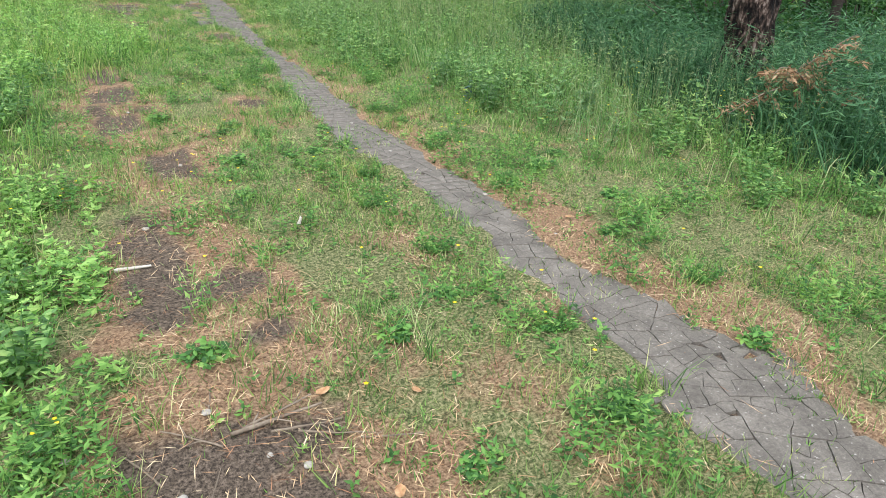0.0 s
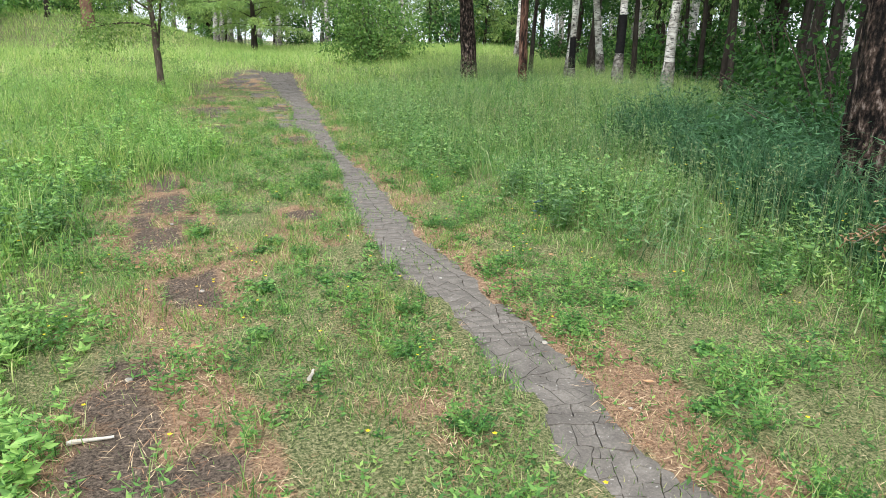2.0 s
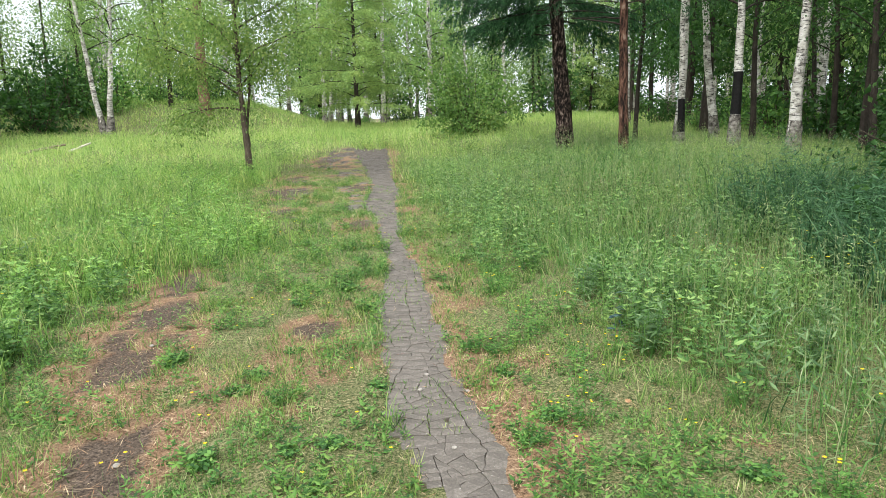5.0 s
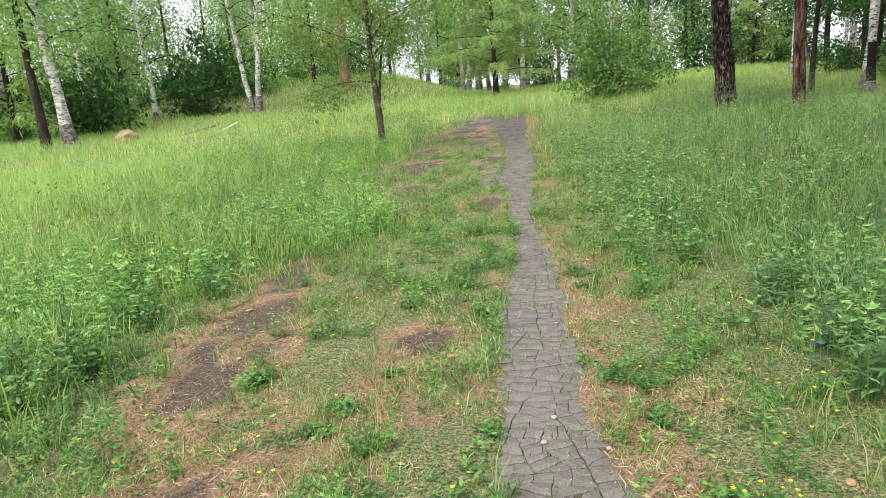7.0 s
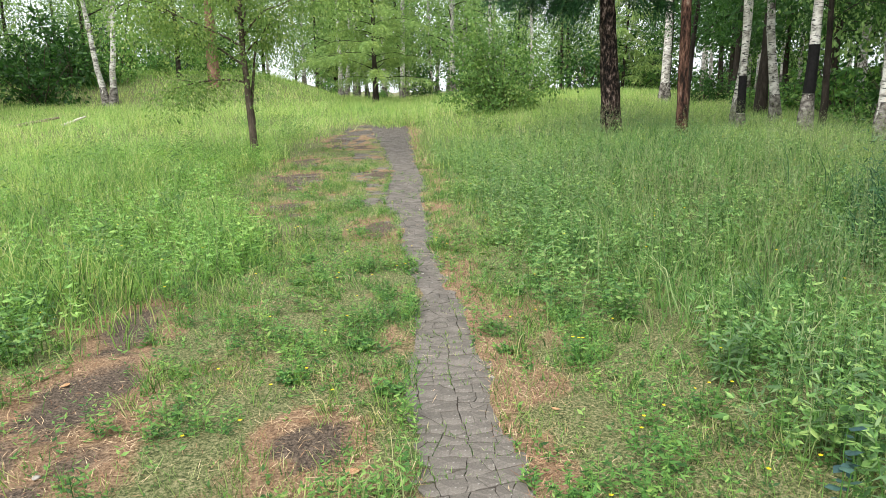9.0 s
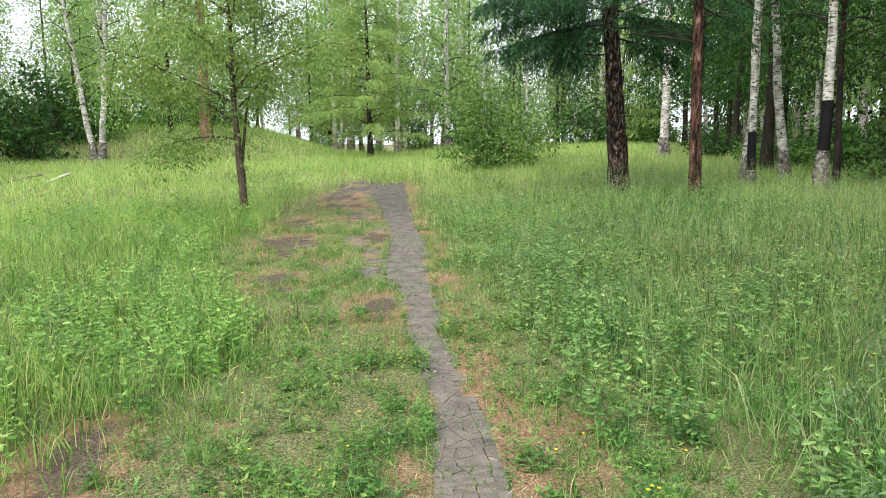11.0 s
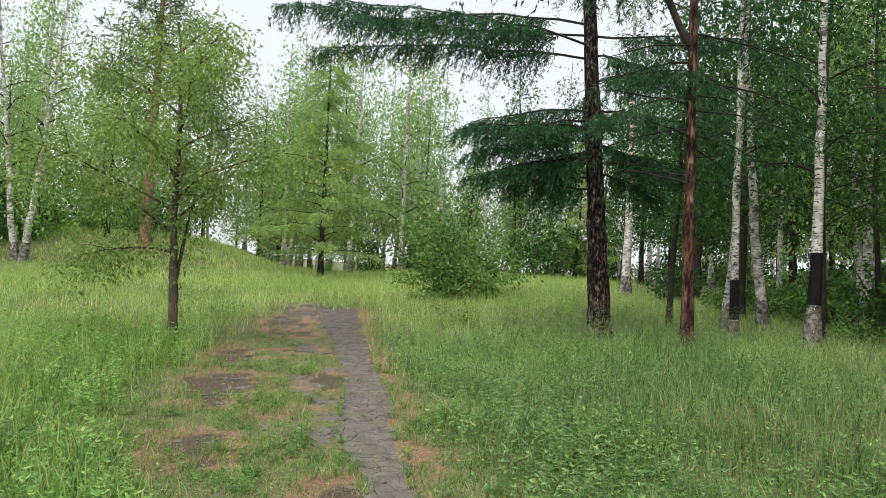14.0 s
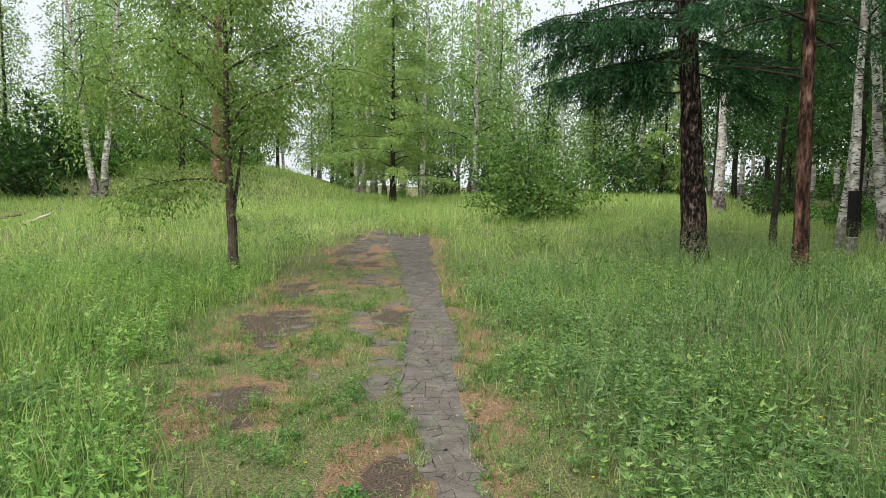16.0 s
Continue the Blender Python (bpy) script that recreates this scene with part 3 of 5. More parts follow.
def birch(h, r, seed_lean, label, per=78, leaf=0.085, reach=2.0, band=None, f0=0.32, spread=0.3, count=22, leaf_mat=None):
    line = trunk_line(h, seed_lean, 0.018)
    big = crown_limbs(line, f0, 0.98, count, reach, 0.75, -0.35, r * 0.32)
    tw = side_twigs(big, 3)
    t = tree("birch", line, r, (big + tw if leaf < 0.15 else big), sprays(big + tw, per, spread, leaf, 0.8), BIRCHBARK, DARKBARK, leaf_mat or BIRCHLEAF, label)
    stem = next(c for c in t.children if c.name.startswith("trunk"))
    if band:
        z0, z1 = band
        zs = np.linspace(z0, z1, 5)
        pts = np.stack([along(line, z / h) for z in zs])
        piece("black_band", tube(pts, np.interp(zs / h, np.linspace(0, 1, 16), taper(r, 16)) + 0.008, 14, 0.01), TAR, stem, "black tarred band round the trunk")
    foot_h = band[0] - 0.01 if band else 0.8
    foot = np.stack([along(line, z / h) for z in np.linspace(0, foot_h, 5)])
    piece("bark_foot", tube(foot, np.interp(np.linspace(0, foot_h, 5) / h, np.linspace(0, 1, 16), taper(r, 16)) * np.linspace(1.15, 1.02, 5) + 0.004, 14, 0.05, False), FOOTBARK, stem, "dark fissured bark at the foot")
    return t


# the dark larch whose boughs hang over the meadow
def big_larch():
    line = trunk_line(13.5, (-0.075, 0), 0.004, 48)
    limbs = []
    for z, a, ln, dn in [(3.1, 172, 1.7, -0.14), (3.35, 195, 2.2, -0.16), (3.6, 160, 2.0, -0.12), (3.8, 182, 2.5, -0.14), (4.05, 210, 2.2, -0.1), (4.2, 150, 2.3, -0.1), (4.35, 186, 2.4, -0.16), (5.35, 176, 5.4, 0.10), (5.6, 198, 5.0, 0.10), (5.8, 186, 5.6, 0.12), (6.0, 168, 4.6, 0.10), (3.4, 330, 1.9, -0.1), (3.8, 20, 2.0, -0.12), (4.4, 350, 2.4, -0.05), (4.2, 260, 1.6, -0.1), (4.9, 300, 2.4, 0), (5.4, 20, 2.8, 0), (5.8, 340, 3.0, 0.05), (3.7, 90, 2.0, -0.1), (4.8, 70, 2.6, 0), (2.9, 185, 1.3, -0.1), (3.5, 176, 2.5, -0.1), (4.0, 190, 2.8, -0.08), (3.2, 15, 1.6, -0.1), (3.6, 0, 1.9, -0.1)]:
        a = radians(a)
        limbs.append((limb(along(line, z / 13.5), (math.cos(a), math.sin(a), 0.03), ln, (0, 0, 0.6 * dn - 0.13), 9, 0.09), 0.024))
    high = crown_limbs(line, 0.5, 0.98, 26, 3.4, 0.05, -0.12, 0.045)
    bare_limb = [(limb(along(line, 4.05 / 13.5), (-0.95, -0.3, 0.05), 1.35, (0, 0, -0.12), 6, 0.08), 0.035)]
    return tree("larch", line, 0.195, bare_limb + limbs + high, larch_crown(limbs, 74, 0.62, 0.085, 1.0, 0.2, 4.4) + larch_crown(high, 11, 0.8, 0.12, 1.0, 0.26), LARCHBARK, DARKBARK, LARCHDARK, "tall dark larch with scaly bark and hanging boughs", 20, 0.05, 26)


def thin_larch():
    line = trunk_line(14, (-0.02, 0.0), 0.004, 48)
    limbs = crown_limbs(line, 0.42, 0.98, 30, 2.2, 0.05, -0.15, 0.03)
    dead = [(limb(along(line, z / 14), (math.cos(radians(a)), math.sin(radians(a)), 0.12), ln, (0, 0, -0.05), 7, 0.07), 0.022) for z, a, ln in [(2.95, 185, 1.5), (3.1, 160, 1.1), (3.75, 200, 1.3), (4.3, 178, 1.6), (4.45, 15, 0.7), (5.2, 190, 1.2), (3.4, 350, 0.5)]]
    fork = [(limb(along(line, 0.37), (-0.55, 0, 1), 3.2, (0.1, 0, 0.05), 8, 0.03), 0.07)]
    low = [(limb(along(line, z / 14), (math.cos(radians(a)), math.sin(radians(a)), -0.1), ln, (0, 0, -0.2), 7, 0.05), 0.02) for z, a, ln in [(3.6, 30, 1.8), (3.9, 170, 2.0), (4.4, 215, 2.2), (4.7, 340, 1.9), (5.3, 200, 2.0), (3.8, 5, 1.7), (4.2, 320, 2.0), (4.9, 20, 2.2), (5.5, 350, 2.3), (5.0, 160, 2.0)]]
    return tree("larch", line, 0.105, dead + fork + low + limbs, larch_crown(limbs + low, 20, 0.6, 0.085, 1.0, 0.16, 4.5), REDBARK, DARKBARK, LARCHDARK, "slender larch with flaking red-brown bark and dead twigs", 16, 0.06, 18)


def young_tree():
    """The leafy young tree on the meadow: two stems low down, open crown."""
    line = trunk_line(5.6, (-0.02, 0.0), 0.03, 14)
    limbs = []
    for z, a, ln, up in [(1.95, 170, 1.5, 0.9), (2.1, 20, 1.1, 1.6), (2.3, 200, 2.0, 0.75), (2.5, 340, 1.7, 0.8), (2.7, 100, 1.4, 0.9), (2.9, 250, 1.5, 0.8), (3.2, 150, 1.7, 0.8), (3.4, 30, 1.5, 0.9), (3.7, 290, 1.5, 0.9), (4.0, 190, 1.3, 1.0), (4.3, 60, 1.2, 1.1), (4.6, 330, 1.0, 1.2), (4.8, 150, 0.9, 1.3), (5.1, 20, 0.7, 1.4), (1.6, 185, 1.2, 0.15)]:
        a = radians(a)
        limbs.append((limb(along(line, z / 5.6), (math.cos(a), math.sin(a), up * 0.85), ln * 1.42, (0, 0, -0.2), 8, 0.1), 0.026))
    stem = [(limb(along(line, 0.16), (0.22, 0, 1), 2.0, (-0.02, 0, 0.05), 8, 0.05), 0.045)]
    tw = side_twigs(limbs, 4)
    t = tree("young_tree", line, 0.085, limbs + stem + tw, sprays(limbs + tw + stem, 460, 0.27, 0.072, 0.5, 0.2, 0.5), GREYBARK, GREYBARK, TREELEAF, "young leafy tree with twisted dark stem on the meadow", 12, 0.1, 15)
    sh = sprays([(line[1:6], 0.05)], 60, 0.07, 0.07, 0.3, 0.0)
    tagged(piece("shoot_growth", sh, TREELEAF, next(c for c in t.children if c.name.startswith("trunk")), "small leafy shoots along the trunk"), kind="stuff")
    return t


def light_larch(h=9.0, per=34, leaf=0.2):
    line = trunk_line(h, (0, 0), 0.005)
    limbs = [(l + np.cumsum(rng.normal(0, 0.07, l.shape), axis=0) * np.linspace(0, 1, len(l))[:, None], lr) for l, lr in crown_limbs(line, 0.1, 0.98, 64, 3.6, 0.3, -0.28, 0.03, 0.9)]
    return tree("larch", line, 0.13, limbs, larch_crown(limbs, per, 0.8, leaf, 0.7, 0.22), DARKBARK, DARKBARK, LARCHLIGHT, "light green conical larch with spreading boughs")


def pine(h=14):
    line = trunk_line(h, (0.01, 0), 0.006)
    limbs = crown_limbs(line, 0.4, 0.98, 30, 3.0, 0.3, -0.05, 0.06)
    return tree("pine", line, 0.27, limbs, sprays(limbs + side_twigs(limbs, 2), 70, 0.3, 0.3, 0.1, 0.3, 0.2), PINEBARK, PINEBARK, PINELEAF, "tall pine with orange-red bark on the bank")


def shrub(h=3.0, reach=1.6, count=26, per=44, leaf=0.09, mat=None, spread=0.22, label="round leafy green shrub on the meadow"):
    base = new("shrub")
    limbs = []
    for i in range(count):
        a, e = i * 2.4, rng.uniform(0.15, 1.0)
        d = (math.cos(a) * (1 - e * 0.75), math.sin(a) * (1 - e * 0.75), 0.25 + e)
        ln = (reach * (1 - e) + h * e) * rng.uniform(0.7, 1.08)
        limbs.append((limb((rng.normal(0, 0.08), rng.normal(0, 0.08), 0), d, ln, (0, 0, -0.08), 7, 0.06), 0.02))
    tw = side_twigs(limbs, 3, 0.35)
    tagged(piece("stemwork", [q for l, lr in limbs for q in tube(l, np.linspace(lr, lr * 0.3, len(l)), 3, 0.0, False)], GREYBARK, base, smooth=True), kind="stuff")
    piece("leafage", sprays(limbs + tw, per, spread, leaf, 0.3, 0.15, 0.6), mat or SHADELEAF, base)
    return tagged(base, label, "shrub")


place(big_larch(), 4.23, 20.3)
place(thin_larch(), 5.1, 18.7)
place(young_tree(), -3.46, 20.5)
place(light_larch(10.6, 40, 0.13), -1.35, 39.0)
place(pine(), -8.6, 38.2, 0, 1, 0.35)
place(shrub(3.7, 2.0, 34, 62, 0.125, SHRUBLEAF, 0.32), 3.1, 29.7)
# right-hand birches wear the darkened leaves, shade put into the colour
tarred = "white birch with a black tarred band round the trunk"
place(birch(12, 0.115, (0.0, 0), tarred, band=(0.95, 1.95), f0=0.25, leaf_mat=SHADELEAF), 8.26, 19.8)
place(birch(12, 0.085, (-0.02, 0), tarred, band=(0.5, 1.35), leaf_mat=SHADELEAF), 7.65, 21.4)
place(birch(11.5, 0.095, (0.03, 0), "white birch with a clean pale trunk", leaf_mat=SHADELEAF), 7.75, 21.9)
place(birch(12, 0.12, (-0.11, 0.0), "leaning birch, dark at the foot", leaf_mat=SHADELEAF), 9.3, 22.8)
place(birch(12, 0.125, (0.01, 0), "white birch with rough dark foot", leaf_mat=SHADELEAF), 8.6, 17.9)
place(birch(13, 0.17, (0.0, 0), "white birch at the wood's edge"), 10.2, 32.6)

place(birch(12, 0.11, (0.05, 0), "white birch standing among darker trees", leaf_mat=SHADELEAF), 11.2, 21.0)
place(birch(10, 0.19, (-0.09, 0.0), "stout pale birch at the meadow's edge", reach=2.6), -14.5, 25.2)
place(tree("aspen", trunk_line(11, (-0.02, 0), 0.006), 0.14, [], sprays(crown_limbs(trunk_line(11), 0.25, 0.98, 40, 2.4, 0.4, -0.2, 0.03), 70, 0.4, 0.16, 0.3, 0.2), DARKBARK, DARKBARK, BIRCHLEAF, "dark-stemmed leafy tree beside a pale birch"), -15.2, 25.0)

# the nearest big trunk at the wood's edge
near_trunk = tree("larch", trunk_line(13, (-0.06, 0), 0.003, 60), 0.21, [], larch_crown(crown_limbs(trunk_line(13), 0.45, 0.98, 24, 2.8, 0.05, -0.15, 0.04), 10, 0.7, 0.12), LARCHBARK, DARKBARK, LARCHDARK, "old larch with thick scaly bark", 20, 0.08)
place(near_trunk, 3.83, 7.1)

# twin birches below the bank
twin = "slim white birch, one of a pair below the bank"
place(birch(11, 0.13, (0.1, 0.0), twin, reach=1.7), -11.85, 34.8)
place(birch(11, 0.12, (-0.09, 0.0), twin, reach=1.7), -12.12, 34.8)

# woods: a few kinds, repeated
kinds = [
    birch(13, 0.14, (0.01, 0.01), "birch with a pale trunk in the wood", 46, 0.18, 2.3, None, 0.17, 0.45),
    birch(11, 0.11, (0.04, 0), "slim birch with a pale trunk in the wood", 46, 0.175, 1.9, None, 0.2, 0.4),
    birch(14, 0.16, (-0.03, 0.01), "tall birch with a spreading crown in the wood", 44, 0.185, 2.6, None, 0.16, 0.45),
    light_larch(11, 14, 0.34),
    birch(12.5, 0.115, (0.02, 0.01), "slim birch with a pale trunk, leaves darkened for shade", 48, 0.15, 1.9, None, 0.2, 0.4, 22, SHADELEAF),
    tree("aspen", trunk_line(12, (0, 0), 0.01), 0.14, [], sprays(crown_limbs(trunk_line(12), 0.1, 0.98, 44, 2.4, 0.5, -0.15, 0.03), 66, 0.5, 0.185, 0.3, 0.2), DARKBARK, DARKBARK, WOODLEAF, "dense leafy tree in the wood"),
    # darker twin of the aspen, canopy shade put into its leaf colour
    tree("alder", trunk_line(12, (0, 0), 0.01), 0.13, [], sprays(crown_limbs(trunk_line(12), 0.2, 0.98, 40, 2.3, 0.4, -0.15, 0.03), 68, 0.5, 0.19, 0.3, 0.2), DARKBARK, DARKBARK, SHADELEAF, "dense leafy tree in the wood, leaves darkened for shade"),
]
bushes = [shrub(2.6, 1.6, 22, 22, 0.175, SHADELEAF, 0.28, "leafy undergrowth shrub in the wood"), shrub(1.7, 1.4, 20, 24, 0.145, HERB, 0.26, "low leafy undergrowth shrub in the wood")]

bushes.append(shrub(2.3, 1.3, 22, 60, 0.085, SHADELEAF, 0.2, "fine-leaved shrub at the wood's edge"))


def wood(n, x0, x1, y0, y1, mixw, gap, keep=lambda x, y: True, sizes=(0.8, 1.2)):
    spots = []
    for _ in range(n * 30):
        x, y = rng.uniform(x0, x1), rng.uniform(y0, y1)
        if keep(x, y) and all((x - a) ** 2 + (y - b) ** 2 > gap * gap for a, b in taken + spots):
            spots.append((x, y))
            src = (kinds + bushes)[rng.choice(len(mixw), p=np.array(mixw) / sum(mixw))]
            s = rng.uniform(*sizes)
            m = Matrix.LocRotScale((x, y, float(land(x, y)) - 0.08), Euler((rng.normal(0, 0.02), rng.normal(0, 0.02), rng.uniform(0, 6.28))), (s, s, s))
            tagged(copy_thing(src, m), group="trees of the wood" if src in kinds else "undergrowth")
            if len(spots) >= n:
                break
    taken.extend(spots)


taken = [(4.23, 20.3), (5.1, 18.7), (8.26, 19.8), (7.7, 21.6), (9.3, 22.8), (8.6, 17.9), (11.2, 21), (10.2, 32.6), (-12, 34.8), (-8.6, 38.2), (3.75, 7.1), (-14.5, 25.2), (-1.35, 39)]
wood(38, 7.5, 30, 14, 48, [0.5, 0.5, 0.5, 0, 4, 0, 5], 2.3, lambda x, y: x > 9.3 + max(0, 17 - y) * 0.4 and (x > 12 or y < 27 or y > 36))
wood(30, -42, -14.5, 22, 56, [3, 2, 2, 1, 0.5, 3, 0], 2.8, lambda x, y: x < -13 and (y > 36 or x < -17 + (y - 26) * 0.2))
wood(24, -3.5, 5.5, 46, 62, [3, 2, 2, 0, 0, 2, 0], 2.2, lambda x, y: True, (0.95, 1.18))
wood(13, -24, -9.5, 50, 64, [3, 2, 2, 0.6, 0, 2, 0], 2.4, lambda x, y: True, (0.85, 1.1))
wood(6, -7, -3.5, 52, 66, [3, 2, 1, 0, 0, 2, 0], 2.0, lambda x, y: True, (0.8, 0.92))
wood(20, 4.5, 15, 42, 60, [2, 3, 1, 1, 0, 2, 1], 2.2, lambda x, y: True, (0.6, 0.8))
wood(8, -16, 14, 66, 80, [1, 1, 1, 0, 0, 3, 0], 2.4, lambda x, y: True, (0.7, 0.9))
wood(10, 12, 26, 20, 36, [0, 0, 0, 0, 0, 0, 1], 1.8)
wood(20, 12, 32, 36, 56, [3, 3, 2, 0.6, 1.5, 2, 1], 2.4, lambda x, y: x > 0.3 * y)
wood(15, 11.5, 22, 14, 34, [0, 0, 0, 0, 0, 0, 0, 1, 3], 1.6, lambda x, y: x > 11)
wood(4, 5.4, 9, 9, 14, [0, 0, 0, 0, 0, 0, 0, 0, 0, 1], 1.2, lambda x, y: x > 5.0 + max(0, y - 9) * 0.35, (0.7, 1.1))
wood(24, -34, -8.5, 38, 50, [0, 0, 0, 0, 0, 0, 0, 1, 2], 1.6, lambda x, y: x < -9.5 or y > 43, (0.8, 1.6))
wood(26, 5, 34, 41, 55, [0, 0, 0, 0, 0, 0, 0, 1, 2], 1.5, lambda x, y: True, (0.8, 1.5))
wood(8, 9.6, 14, 20, 31, [0, 0, 0, 0, 0, 0, 0, 1, 3], 1.3, lambda x, y: True, (0.5, 0.9))
slim_line = trunk_line(10, (0.02, 0), 0.02)
slim_limbs = crown_limbs(slim_line, 0.22, 0.98, 26, 1.7, 0.6, -0.25, 0.02)
slim = tree("alder", slim_line, 0.07, slim_limbs, sprays(slim_limbs + side_twigs(slim_limbs, 3), 84, 0.27, 0.09, 0.4, 0.2), DARKBARK, DARKBARK, SHADELEAF, "slim dark-stemmed tree at the wood's edge")
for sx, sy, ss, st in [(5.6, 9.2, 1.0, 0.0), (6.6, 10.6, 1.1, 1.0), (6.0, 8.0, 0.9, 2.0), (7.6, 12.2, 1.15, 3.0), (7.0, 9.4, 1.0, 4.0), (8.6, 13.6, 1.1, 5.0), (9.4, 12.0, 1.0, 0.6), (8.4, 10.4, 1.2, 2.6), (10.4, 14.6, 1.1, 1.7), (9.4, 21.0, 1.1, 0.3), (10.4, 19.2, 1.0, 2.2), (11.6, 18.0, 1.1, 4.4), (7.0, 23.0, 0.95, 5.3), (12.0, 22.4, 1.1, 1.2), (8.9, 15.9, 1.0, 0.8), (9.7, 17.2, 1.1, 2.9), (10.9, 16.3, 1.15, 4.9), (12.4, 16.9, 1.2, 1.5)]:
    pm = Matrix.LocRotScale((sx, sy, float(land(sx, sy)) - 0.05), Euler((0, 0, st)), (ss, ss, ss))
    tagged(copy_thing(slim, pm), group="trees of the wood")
place(slim, 5.0, 8.4, 0.5, 0.8)
wood(20, -30, -9.5, 40, 50, [1, 1, 0, 0, 0, 4, 0, 2, 1], 1.8, lambda x, y: True, (0.55, 0.85))
wood(16, -34, -14.5, 27, 40, [0, 0, 0, 0, 0, 0, 0, 1, 3], 1.7, lambda x, y: y > 24 - x * 0.12, (0.7, 1.3))
wood(16, -20, 16, 45, 56, [0, 0, 0, 0, 0, 0, 0, 3, 3], 1.6, lambda x, y: not (-10 < x < -5), (0.5, 1.0))
for k in kinds + bushes:
    place(k, {0: 13.0, 1: -19.0, 2: 16.5, 3: -4.5, 4: -24.0, 5: -20.0, 6: 18.0, 7: 11.5, 8: -17.5, 9: 5.4}[(kinds + bushes).index(k)], {0: 24.0, 1: 33.0, 2: 30.0, 3: 55.0, 4: 42.0, 5: 38.0, 6: 26.0, 7: 21.0, 8: 33.0, 9: 9.0}[(kinds + bushes).index(k)])
    tagged(k, group="trees of the wood" if k in kinds else "undergrowth")


# ---- grass and herbs ----
def spread(n, x0, x1, y0, y1):
    return rng.uniform(x0, x1, n), rng.uniform(y0, y1, n)


def ground_at(x, y):
    return np.stack([x, y, land(x, y) - 0.01], -1)


def keep(x, y, chance):
    k = rng.uniform(size=len(x)) < chance
    return x[k], y[k]


def soft_box(x, y, x0, x1, y0, y1, w):
    """1 inside a stretch, thinning out unevenly over w metres to its edges."""
    d = np.minimum(np.minimum(x - x0, x1 - x), np.minimum(y - y0, y1 - y))
    return stepf(0, w, d + 0.45 * w * waves(x, y, 1.9) * stepf(0, w * 0.4, d))


def outside(x, y):
    """0 in the trodden strip, 1 out in the tall grass."""
    o = np.maximum(1 - stepf(verge_left(y) - 0.9, verge_left(y) + 0.35, x + 0.25 * waves(x, y, 0.5)), stepf(verge_right(y) - 0.35, verge_right(y) + 1.1, x + 0.3 * waves(x, y, 0.5)))
    return np.maximum(o, stepf(26.5, 28.0, y))


def stuff(name, me, label, category="grass"):
    return tagged(new(name, me), label, category, kind="stuff")


def thicket_zone(x, y):
    """1 in the dark thicket at the wood's edge."""
    return stepf(-0.2, 0.6, x - (2.75 + 0.16 * (y - 6)) + 0.5 * waves(x, y, 0.9)) * stepf(3.6, 5.2, y) * (1 - stepf(9, 13, y)) * (1 - stepf(5.5, 8, x))


# tall grass near the walk
x, y = spread(290000, -8.5, 8.0, 0.5, 22)
far_off = np.maximum(0, np.abs(x) - 3)
x, y = keep(x, y, outside(x, y) * np.clip(0.95 - 0.12 * far_off, 0.2, 1) * np.clip(1.15 - 0.035 * y, 0.4, 1) * soft_box(x, y, -8.5, 8, 0.5, 22, 2.5) * (1 - 0.8 * thicket_zone(x, y)) * (1 - 0.4 * stepf(0, 1, x)) * ~on_path(x, y))
tallness = np.clip(0.31 + 0.15 * waves(x, y, 1.3) + 0.16 * waves(x, y, 0.4) + 0.08 * stepf(0.5, 3, x - verge_right(y)), 0.12, 0.75) * (0.3 + 0.7 * outside(x, y))
h = tallness * rng.uniform(0.5, 1.25, len(x))
w, lean = rng.uniform(0.003, 0.0075, len(x)) + 0.0002 * y, rng.uniform(0.1, 1.0, len(x))
for side, material, label in ((x > -0.5, GRASS, "tall fresh green meadow grass beside the path"), (x <= -0.5, SUNGRASS, "tall yellow-green meadow grass beside the trodden strip, lightened as if sunlit")):
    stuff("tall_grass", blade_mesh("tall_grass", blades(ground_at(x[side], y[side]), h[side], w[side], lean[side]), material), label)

# the open meadow further off
x, y = spread(440000, -32, 16, 12, 50)
x, y = keep(x, y, outside(x, y) * np.clip(1.1 - 0.018 * y, 0.25, 1) * np.maximum(stepf(3.5, 7, np.abs(x) + waves(x, y, 1.5)), stepf(15, 20, y + waves(x, y, 2))) * soft_box(x, y, -36, 16, 12, 52, 5) * ~on_path(x, y))
h = np.clip(0.36 + 0.12 * waves(x, y, 2.2), 0.15, 0.7) * rng.uniform(0.7, 1.15, len(x))
dist = y - 6
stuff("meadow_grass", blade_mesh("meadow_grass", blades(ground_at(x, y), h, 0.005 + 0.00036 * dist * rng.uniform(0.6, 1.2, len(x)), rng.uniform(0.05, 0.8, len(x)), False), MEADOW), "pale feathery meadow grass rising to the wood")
x, y = spread(120000, -22, -3.8, -3, 21)
x, y = keep(x, y, outside(x, y) * soft_box(x, y, -22, -3.8, -3, 21, 4))
h = np.clip(0.42 + 0.14 * waves(x, y, 1.6), 0.2, 0.7) * rng.uniform(0.6, 1.3, len(x))
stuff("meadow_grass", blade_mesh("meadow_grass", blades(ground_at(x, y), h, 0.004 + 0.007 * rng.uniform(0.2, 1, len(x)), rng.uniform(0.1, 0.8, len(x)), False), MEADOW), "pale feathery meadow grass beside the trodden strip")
x, y = spread(70000, 4.0, 24, -3, 26)
x, y = keep(x, y, outside(x, y) * soft_box(x, y, 4, 24, -3, 26, 4))
h = 0.35 * rng.uniform(0.5, 1.3, len(x))
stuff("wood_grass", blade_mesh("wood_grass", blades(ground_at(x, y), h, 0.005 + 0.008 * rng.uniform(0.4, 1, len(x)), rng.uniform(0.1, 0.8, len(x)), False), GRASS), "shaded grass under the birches")

